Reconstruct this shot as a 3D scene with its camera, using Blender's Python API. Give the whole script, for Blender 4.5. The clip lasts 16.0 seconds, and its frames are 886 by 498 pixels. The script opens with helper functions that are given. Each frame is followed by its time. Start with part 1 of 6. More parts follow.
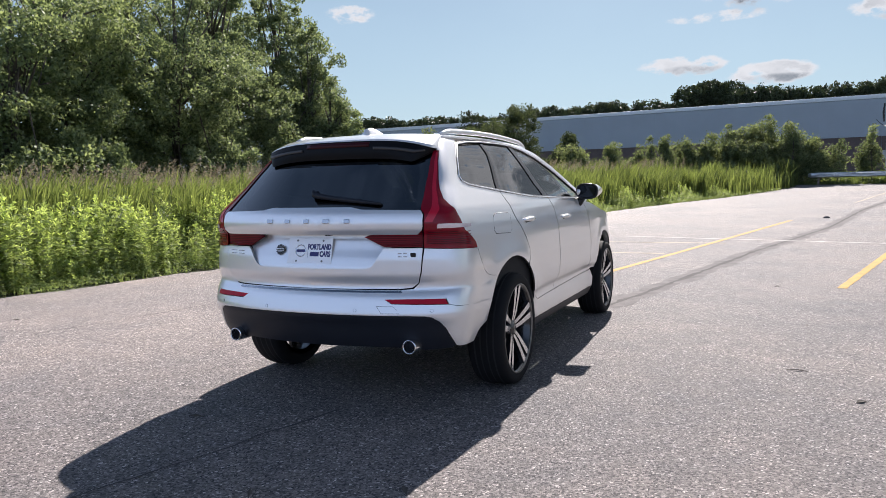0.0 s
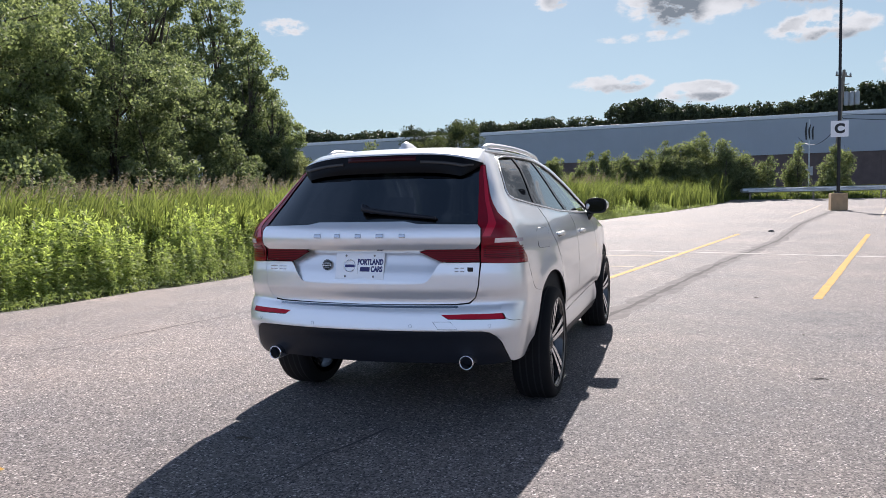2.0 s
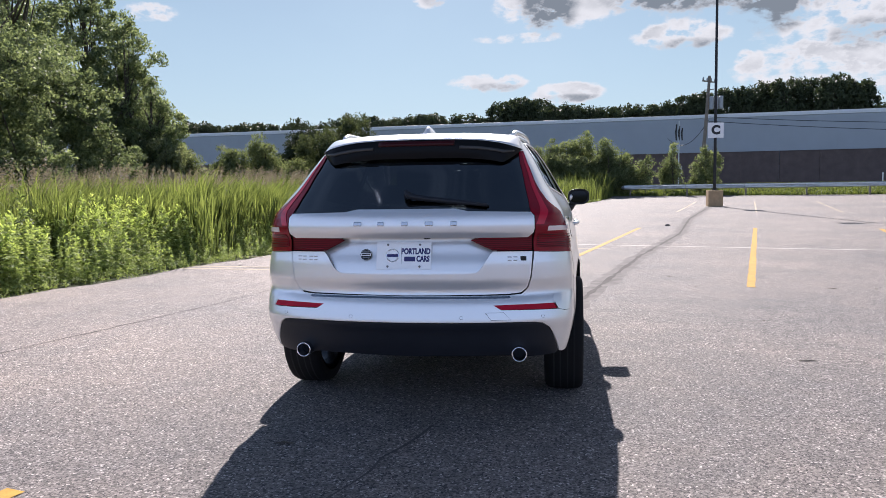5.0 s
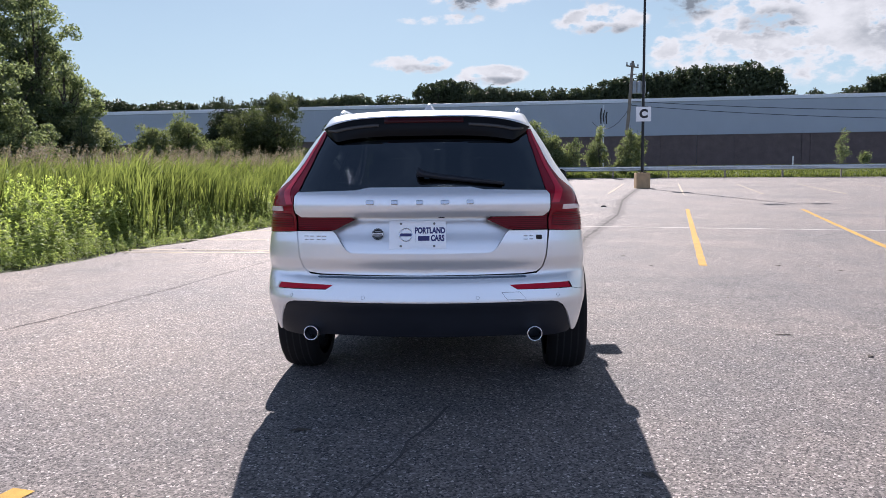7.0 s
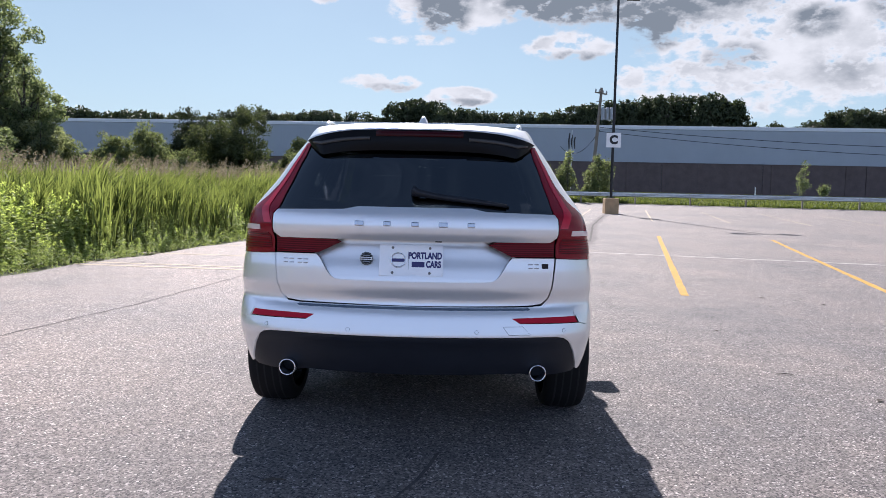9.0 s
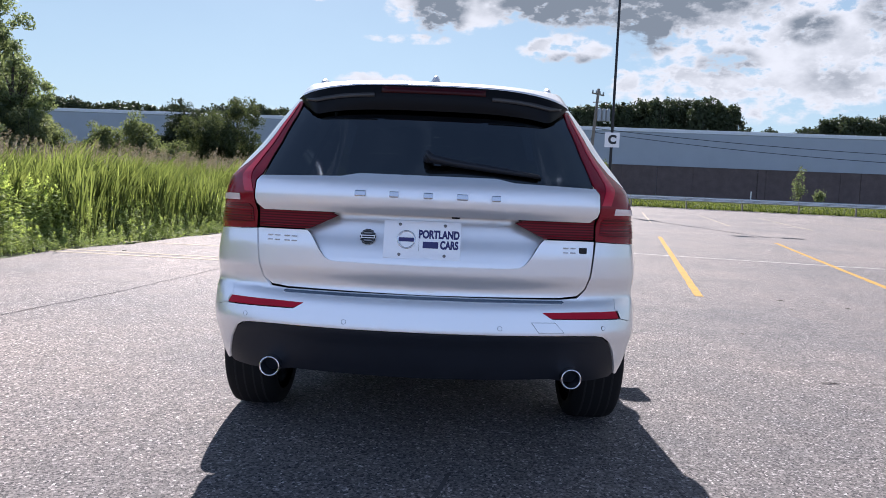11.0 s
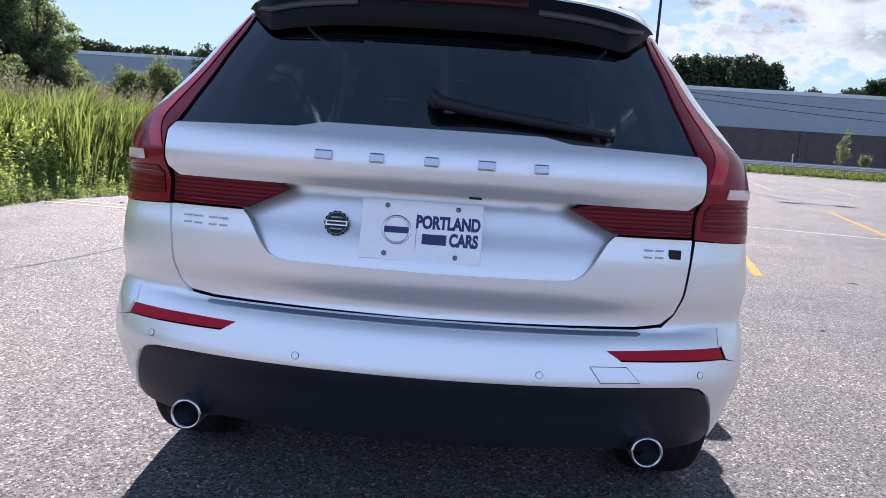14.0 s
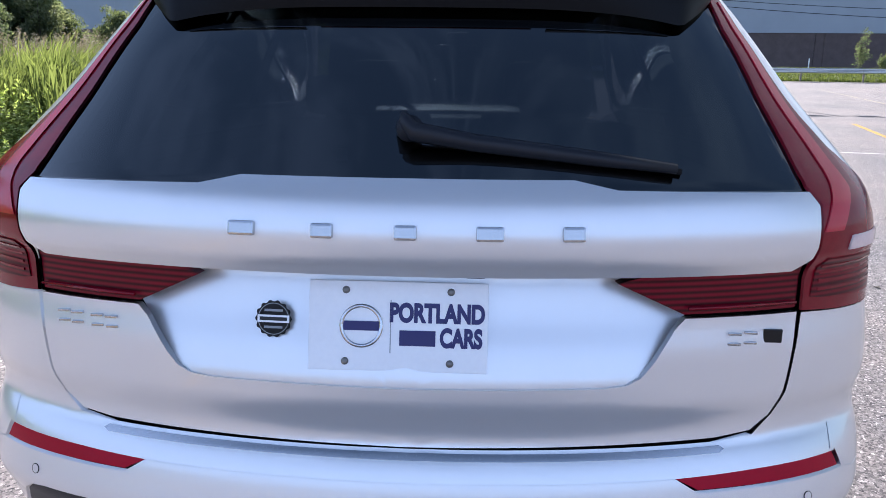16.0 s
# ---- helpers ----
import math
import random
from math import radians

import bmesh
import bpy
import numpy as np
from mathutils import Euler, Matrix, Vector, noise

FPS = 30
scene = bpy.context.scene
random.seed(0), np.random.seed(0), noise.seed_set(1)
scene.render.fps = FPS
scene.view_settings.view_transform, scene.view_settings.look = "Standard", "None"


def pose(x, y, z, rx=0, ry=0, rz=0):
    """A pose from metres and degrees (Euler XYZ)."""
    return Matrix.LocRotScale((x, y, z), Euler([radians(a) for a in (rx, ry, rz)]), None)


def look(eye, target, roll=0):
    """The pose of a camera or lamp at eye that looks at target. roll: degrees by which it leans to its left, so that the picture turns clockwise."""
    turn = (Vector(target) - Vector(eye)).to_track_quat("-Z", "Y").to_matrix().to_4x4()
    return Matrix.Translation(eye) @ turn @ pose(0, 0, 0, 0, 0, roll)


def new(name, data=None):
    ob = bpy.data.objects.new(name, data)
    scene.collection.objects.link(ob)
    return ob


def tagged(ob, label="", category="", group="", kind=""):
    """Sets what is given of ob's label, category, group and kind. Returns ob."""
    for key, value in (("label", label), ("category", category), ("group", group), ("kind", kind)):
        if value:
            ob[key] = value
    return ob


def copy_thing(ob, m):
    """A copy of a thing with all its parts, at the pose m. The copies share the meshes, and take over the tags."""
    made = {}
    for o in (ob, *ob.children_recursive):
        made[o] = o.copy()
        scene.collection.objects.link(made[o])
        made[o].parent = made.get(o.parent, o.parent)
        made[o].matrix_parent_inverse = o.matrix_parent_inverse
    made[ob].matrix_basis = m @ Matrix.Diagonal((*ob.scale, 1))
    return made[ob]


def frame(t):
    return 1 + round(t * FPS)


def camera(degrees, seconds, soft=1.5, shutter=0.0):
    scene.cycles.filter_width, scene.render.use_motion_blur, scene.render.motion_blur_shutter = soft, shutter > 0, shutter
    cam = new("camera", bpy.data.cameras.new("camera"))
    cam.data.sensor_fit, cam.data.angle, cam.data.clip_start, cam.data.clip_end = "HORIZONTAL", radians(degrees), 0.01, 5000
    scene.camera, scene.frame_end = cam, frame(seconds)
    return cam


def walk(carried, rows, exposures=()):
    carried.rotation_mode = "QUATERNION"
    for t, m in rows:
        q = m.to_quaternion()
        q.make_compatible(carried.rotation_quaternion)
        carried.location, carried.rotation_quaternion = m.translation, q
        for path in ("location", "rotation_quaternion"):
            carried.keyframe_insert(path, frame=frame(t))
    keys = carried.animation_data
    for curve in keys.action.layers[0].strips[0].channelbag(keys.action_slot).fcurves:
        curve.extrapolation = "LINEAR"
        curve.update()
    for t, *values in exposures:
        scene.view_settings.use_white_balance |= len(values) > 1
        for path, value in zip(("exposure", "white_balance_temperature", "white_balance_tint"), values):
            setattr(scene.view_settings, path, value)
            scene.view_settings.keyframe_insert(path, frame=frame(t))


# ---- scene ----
cam = camera(62.5, 16.0, 0.8)
METRES, EYE, TILT, LEAN, TURN = 5.747, 1.5, 0.0, 0.0, 0.0
PATH = [
    (0, (2.437, -3.52, 1.282), (1.626, -1.699, 1.120), -1.2),
    (0.5, (2.27, -3.568, 1.286), (1.495, -1.73, 1.138), -1.3),
    (1, (2.127, -3.622, 1.292), (1.388, -1.769, 1.157), -1.5),
    (1.5, (1.954, -3.705, 1.309), (1.259, -1.834, 1.178), -1.3),
    (2, (1.801, -3.743, 1.296), (1.153, -1.855, 1.169), -1.1),
    (2.5, (1.634, -3.754, 1.277), (1.042, -1.848, 1.155), -1.1),
    (3, (1.467, -3.767, 1.282), (0.926, -1.845, 1.169), -0.9),
    (3.5, (1.321, -3.762, 1.269), (0.831, -1.826, 1.162), -0.8),
    (4, (1.144, -3.812, 1.275), (0.709, -1.863, 1.163), -0.8),
    (6.5, (0.492, -3.809, 1.234), (0.314, -1.826, 1.042), -0.6),
    (7, (0.366, -3.791, 1.243), (0.24, -1.804, 1.048), -0.6),
    (7.5, (0.302, -3.74, 1.258), (0.222, -1.751, 1.060), -0.4),
    (8, (0.257, -3.666, 1.264), (0.205, -1.676, 1.072), 0.1),
    (8.5, (0.21, -3.534, 1.269), (0.174, -1.541, 1.099), 0.8),
    (9, (0.188, -3.406, 1.246), (0.159, -1.411, 1.104), 1.3),
    (9.2, (0.165, -3.35, 1.241), (0.148, -1.355, 1.104), 1.7),
    (11.5, (0.079, -2.667, 1.081), (0.069, -0.673, 0.933), 2.9),
    (12, (0.119, -2.523, 1.052), (0.102, -0.531, 0.872), 3.8),
    (12.5, (0.124, -2.346, 1.013), (0.1, -0.357, 0.808), 4.7),
    (13, (0.117, -2.154, 1.036), (0.082, -0.166, 0.820), 4.9),
    (13.5, (0.107, -1.965, 1.079), (0.06, 0.021, 0.847), 4.5),
    (14, (0.111, -1.745, 1.148), (0.038, 0.235, 0.877), 4.0),
    (14.5, (0.108, -1.568, 1.212), (0.02, 0.401, 0.874), 3.3),
    (15, (0.091, -1.38, 1.281), (0.001, 0.578, 0.884), 2.2),
    (15.5, (0.097, -1.238, 1.322), (0.003, 0.711, 0.884), 1.2),
    (16, (0.118, -1.101, 1.360), (0.024, 0.84, 0.888), 0.7),
]
walk(cam, [(t, look(eye, target, roll)) for t, eye, target, roll in PATH], [(0, 1.07, 6400, 15), (7, 1.14, 6300, 18), (12, 1.23, 6080, 17), (14.2, 1.36, 6000, 17), (16, 1.56, 5950, 17)])

# ---- light ----
SUN_EL, SUN_AZ = radians(38.5), radians(-8.6)
world = bpy.data.worlds.new("sky")
scene.world = world
world.use_nodes = True
wt = world.node_tree
wt.nodes.clear()


def wnode(kind, **values):
    n = wt.nodes.new(kind)
    for k, v in values.items():
        n.inputs[k].default_value = v
    return n


def wmath(op, a, b=None, clamp=False):
    n = wt.nodes.new("ShaderNodeMath")
    n.operation, n.use_clamp = op, clamp
    for i, v in enumerate((a, b)):
        if v is None:
            continue
        if isinstance(v, (int, float)):
            n.inputs[i].default_value = v
        else:
            wt.links.new(v, n.inputs[i])
    return n.outputs[0]


def wramp(value, lo, hi):
    n = wt.nodes.new("ShaderNodeMapRange")
    n.interpolation_type = "SMOOTHSTEP"
    wt.links.new(value, n.inputs[0])
    n.inputs[1].default_value, n.inputs[2].default_value = lo, hi
    return n.outputs[0]


def wmix(factor, a, b):
    n = wt.nodes.new("ShaderNodeMix")
    n.data_type = "RGBA"
    wt.links.new(factor, n.inputs[0])
    for i, v in ((6, a), (7, b)):
        if isinstance(v, tuple):
            n.inputs[i].default_value = v
        else:
            wt.links.new(v, n.inputs[i])
    return n.outputs[2]


sky = wt.nodes.new("ShaderNodeTexSky")
sky.sky_type, sky.sun_disc = "NISHITA", False
sky.sun_elevation, sky.sun_rotation = SUN_EL, SUN_AZ
sky.air_density, sky.dust_density, sky.ozone_density = 1.1, 0.4, 2.4
coord = wt.nodes.new("ShaderNodeTexCoord")
split = wt.nodes.new("ShaderNodeSeparateXYZ")
wt.links.new(coord.outputs["Generated"], split.inputs[0])
dx, dy, dz = split.outputs
azimuth = wmath("ARCTAN2", dx, dy)
elevation = wmath("ARCSINE", dz)
flat = wt.nodes.new("ShaderNodeCombineXYZ")
wt.links.new(azimuth, flat.inputs[0])
wt.links.new(wmath("MULTIPLY", elevation, 1.7), flat.inputs[1])
flat.inputs[2].default_value = 3.7


def wnoise(scale, detail, rough, shift):
    m = wt.nodes.new("ShaderNodeVectorMath")
    m.operation = "ADD"
    wt.links.new(flat.outputs[0], m.inputs[0])
    m.inputs[1].default_value = shift
    n = wnode("ShaderNodeTexNoise", Scale=scale, Detail=detail, Roughness=rough)
    wt.links.new(m.outputs[0], n.inputs["Vector"])
    return n.outputs["Fac"]


def bank(az, el, wide, tall, weight):
    """Where cumulus gathers: degrees of azimuth and elevation, half sizes."""
    a = wmath("DIVIDE", wmath("SUBTRACT", azimuth, radians(az)), radians(wide))
    e = wmath("DIVIDE", wmath("SUBTRACT", elevation, radians(el)), radians(tall))
    r = wmath("ADD", wmath("MULTIPLY", a, a), wmath("MULTIPLY", e, e))
    return wmath("MULTIPLY", wramp(r, 2.4, 0.1), weight)


def banks(spots, start):
    total = start
    for spot in spots:
        total = wmath("ADD", bank(*spot), total)
    return total


# cumulus: a broken deck ahead on the right, a few loose clouds elsewhere
billow = wnoise(40.0, 7.0, 0.58, (0.35, 0.1, 0.0))
mass = wnoise(17.0, 5.0, 0.55, (2.3, 0.6, 0.0))
ragged = wmath("ADD", wmath("MULTIPLY", wmath("SUBTRACT", billow, 0.5), 2.4), wmath("MULTIPLY", wmath("SUBTRACT", mass, 0.5), 1.5))
gather = banks((
    (-5.7, 8.6, 2.6, 0.62, 0.75), (0.2, 7.7, 2.5, 0.72, 0.75), (-0.8, 14.3, 3.9, 1.7, 0.8), (8.3, 11.4, 2.9, 0.9, 0.75), (12.0, 15.0, 10.0, 1.9, 0.9),
    (19.5, 11.2, 5.6, 2.3, 0.50), (21.0, 8.0, 8.5, 1.8, 0.44), (13.0, 9.3, 0.8, 0.7, 0.6), (27.5, 11.5, 4.2, 3.2, 0.50), (-10.3, 14.9, 1.3, 0.7, 0.7), (-30.8, 13.2, 1.7, 0.6, 0.65),
    (-31.5, 16.4, 3.0, 0.7, 0.6), (-3.4, 11.8, 3.2, 0.35, 0.48), (15, 21.5, 20, 4.5, 0.62), (55, 26, 36, 16, 0.58), (35, 34, 16, 8, 0.4)), 0.0)
density = wmath("ADD", gather, wmath("MULTIPLY", ragged, wmath("ADD", wmath("MULTIPLY", gather, 1.3, True), 0.12)))
ahead = wramp(wmath("ADD", dy, wmath("MULTIPLY", dx, 0.5)), -0.25, 0.45)
cover = wmath("MULTIPLY", wramp(density, 0.22, 0.66), wmath("ADD", wmath("MULTIPLY", ahead, 0.75), 0.25))
grey = banks(((12.6, 14.8, 8.6, 1.7, 1.25), (-1.2, 14.4, 1.8, 1.8, 1.2), (14.4, 12.2, 1.8, 1.0, 0.9), (9.0, 10.7, 2.0, 0.36, 0.6), (20.3, 10.4, 1.8, 0.8, 0.65), (25.6, 12.5, 1.5, 0.9, 0.8),
              (30.0, 13.6, 1.4, 1.4, 0.7), (-5.2, 8.25, 1.8, 0.28, 0.5), (-10.0, 14.7, 0.8, 0.4, 0.4), (27.0, 9.0, 1.8, 0.8, 0.35), (0.5, 7.3, 1.7, 0.26, 0.5), (4, 21, 9, 2, 0.45), (26, 19, 7, 2, 0.5), (48, 26, 14, 5, 0.4), (70, 33, 12, 6, 0.4)), 0.0)
grain = wnoise(13.0, 7.0, 0.6, (5.0, 2.0, 0.0))
mottle = wmath("MULTIPLY", wmath("MULTIPLY", wramp(density, 0.5, 0.9), wramp(grain, 0.34, 0.68)), 0.40)
shade = wmath("ADD", wmath("MULTIPLY", grey, wmath("ADD", wmath("MULTIPLY", ragged, 1.0), 0.8)), mottle, True)
cloud = wmix(shade, (11.7, 12.1, 12.4, 1), (3.3, 3.9, 4.5, 1))
haze = wramp(wnoise(2.0, 5.0, 0.6, (9.0, 4.0, 1.0)), 0.42, 0.75)
low = wramp(dz, 0.85, 0.0)
veil = wmath("ADD", wmath("MULTIPLY", haze, 0.12), wmath("MULTIPLY", wmath("MULTIPLY", low, low), 0.64), True)
behind = wmath("MULTIPLY", wmath("SUBTRACT", 1.0, ahead), wramp(dz, 0.82, 0.42))
veil = wmath("MAXIMUM", veil, wmath("MULTIPLY", behind, 0.62))
clear = wt.nodes.new("ShaderNodeVectorMath")
clear.operation = "MULTIPLY"
wt.links.new(sky.outputs[0], clear.inputs[0])
clear.inputs[1].default_value = (1.0, 1.07, 1.06)
hazy = wmix(veil, clear.outputs[0], wmix(ahead, (10.8, 14.6, 22.0, 1), (8.5, 11.4, 13.2, 1)))
both = wmix(cover, hazy, cloud)
back = wnode("ShaderNodeBackground", Strength=0.0320)
wt.links.new(both, back.inputs[0])
wout = wt.nodes.new("ShaderNodeOutputWorld")
wt.links.new(back.outputs[0], wout.inputs[0])

sun = new("sun", bpy.data.lights.new("sun", "SUN"))
sun.data.energy, sun.data.angle, sun.data.color = 5.0, radians(0.55), (1.0, 0.95, 0.88)
to_sun = Vector((math.sin(SUN_AZ) * math.cos(SUN_EL), math.cos(SUN_AZ) * math.cos(SUN_EL), math.sin(SUN_EL)))
sun.matrix_world = look(to_sun * 60, (0, 0, 0))
scene.view_settings.exposure = 0.0


# ---- materials ----
def hexa(c, a=1.0):
    return (c[0], c[1], c[2], a)


class Tree:
    """Short hand for a node material."""

    def __init__(self, name):
        self.mat = bpy.data.materials.new(name)
        self.mat.use_nodes = True
        self.t = self.mat.node_tree
        self.t.nodes.clear()
        self.out = self.t.nodes.new("ShaderNodeOutputMaterial")

    def node(self, kind, **values):
        n = self.t.nodes.new(kind)
        for k, v in values.items():
            self.put(n.inputs[k.replace("_", " ")], v)
        return n

    def put(self, socket, v):
        if isinstance(v, bpy.types.NodeSocket):
            self.t.links.new(v, socket)
        else:
            socket.default_value = v

    def where(self):
        return self.node("ShaderNodeTexCoord").outputs["Object"]

    def noise(self, scale, detail=4.0, rough=0.55, where=None, kind="ShaderNodeTexNoise"):
        n = self.node(kind, Scale=scale, Detail=detail, Roughness=rough)
        self.t.links.new(where or self.where(), n.inputs["Vector"])
        return n.outputs["Fac"]

    def ramp(self, v, lo, hi, a=0.0, b=1.0):
        n = self.node("ShaderNodeMapRange")
        for i, x in enumerate((v, lo, hi, a, b)):
            self.put(n.inputs[i], x)
        return n.outputs[0]

    def math(self, op, a, b=0.0):
        n = self.node("ShaderNodeMath")
        n.operation = op
        self.put(n.inputs[0], a)
        self.put(n.inputs[1], b)
        return n.outputs[0]

    def mix(self, f, a, b, mode="MIX"):
        n = self.node("ShaderNodeMix")
        n.data_type, n.blend_type = "RGBA", mode
        self.put(n.inputs[0], f)
        self.put(n.inputs[6], hexa(a) if isinstance(a, tuple) else a)
        self.put(n.inputs[7], hexa(b) if isinstance(b, tuple) else b)
        return n.outputs[2]

    def bump(self, h, strength, distance):
        return self.node("ShaderNodeBump", Height=h, Strength=strength, Distance=distance).outputs[0]

    def close(self, shader):
        self.t.links.new(shader, self.out.inputs[0])
        return self.mat

    def plain(self, **values):
        return self.close(self.node("ShaderNodeBsdfPrincipled", **values).outputs[0])


def simple(name, colour, rough=0.5, metal=0.0, vary=0.12, scale=6.0, bump=0.0, grain=120.0, **more):
    t = Tree(name)
    f = t.math("ADD", t.math("MULTIPLY", t.noise(scale, 5), 0.65), t.math("MULTIPLY", t.noise(grain, 3), 0.35))
    lo = tuple(c * (1 - vary) for c in colour)
    hi = tuple(min(1, c * (1 + vary)) for c in colour)
    values = dict(Base_Color=t.mix(t.ramp(f, 0.3, 0.7), lo, hi), Roughness=t.ramp(f, 0.3, 0.7, rough * 0.9, min(1, rough * 1.1)), Metallic=metal)
    if bump:
        values["Normal"] = t.bump(t.noise(grain, 4), bump, 0.002)
    values.update(more)
    return t.plain(**values)


def asphalt():
    t = Tree("asphalt")
    w = t.where()
    stones = t.node("ShaderNodeTexVoronoi", Scale=104.0)
    t.t.links.new(w, stones.inputs["Vector"])
    fine = t.noise(210.0, 3, 0.7, w)
    broad = t.noise(0.35, 6, 0.6, w)
    patch = t.noise(2.3, 5, 0.6, w)
    tone = t.math("ADD", t.math("MULTIPLY", stones.outputs["Color"], 0.78), t.math("MULTIPLY", fine, 0.3))
    pale = t.ramp(tone, 0.78, 0.92)
    base = t.mix(pale, t.mix(t.ramp(tone, 0.2, 0.85), (0.029, 0.0285, 0.031), (0.291, 0.273, 0.266)), (0.69, 0.66, 0.64))
    worn = t.mix(t.ramp(broad, 0.35, 0.68), (0.82, 0.83, 0.85), (1.12, 1.07, 1.03))
    stain = t.mix(t.ramp(patch, 0.3, 0.7), (0.84, 0.85, 0.87), (1.08, 1.05, 1.03))
    colour = t.mix(1.0, t.mix(1.0, base, worn, "MULTIPLY"), stain, "MULTIPLY")
    place = t.node("ShaderNodeSeparateXYZ", Vector=w).outputs
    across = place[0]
    # grazing glare is painted in: far stalls paler than the aisle, verge side paler
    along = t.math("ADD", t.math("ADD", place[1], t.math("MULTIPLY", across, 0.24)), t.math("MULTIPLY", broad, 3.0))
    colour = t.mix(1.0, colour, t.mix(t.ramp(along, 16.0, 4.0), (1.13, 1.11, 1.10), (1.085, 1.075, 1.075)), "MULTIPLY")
    verge_glare = t.math("MULTIPLY", t.ramp(t.math("ADD", across, t.math("MULTIPLY", patch, 1.5)), 0.2, -2.2), 0.8)
    colour = t.mix(verge_glare, colour, t.mix(1.0, colour, (1.46, 1.41, 1.37), "MULTIPLY"))
    relief = t.math("ADD", t.noise(150.0, 4, 0.65, w), t.math("MULTIPLY", stones.outputs["Color"], 0.3))
    return t.plain(Base_Color=colour, Roughness=t.ramp(stones.outputs["Color"], 0.0, 1.0, 0.6, 0.92), Specular_IOR_Level=0.15, Normal=t.bump(relief, 1.0, 0.008))


def leafy(name, a, b, glow=0.4, rough=0.55):
    """Leaves: each its own tone, letting some light through."""
    t = Tree(name)
    r = t.node("ShaderNodeNewGeometry").outputs["Random Per Island"]
    big = t.noise(0.55, 3)
    f = t.math("ADD", t.math("MULTIPLY", r, 0.6), t.math("MULTIPLY", big, 0.4))
    colour = t.mix(t.ramp(f, 0.15, 0.85), a, b)
    front = t.node("ShaderNodeBsdfPrincipled", Base_Color=colour, Roughness=rough)
    front.inputs["Specular IOR Level"].default_value = 0.25
    thru = t.node("ShaderNodeBsdfTranslucent", Color=t.mix(1.0, colour, (1.2, 1.15, 0.75), "MULTIPLY"))
    both = t.node("ShaderNodeMixShader", Fac=glow)
    t.t.links.new(front.outputs[0], both.inputs[1])
    t.t.links.new(thru.outputs[0], both.inputs[2])
    return t.close(both.outputs[0])


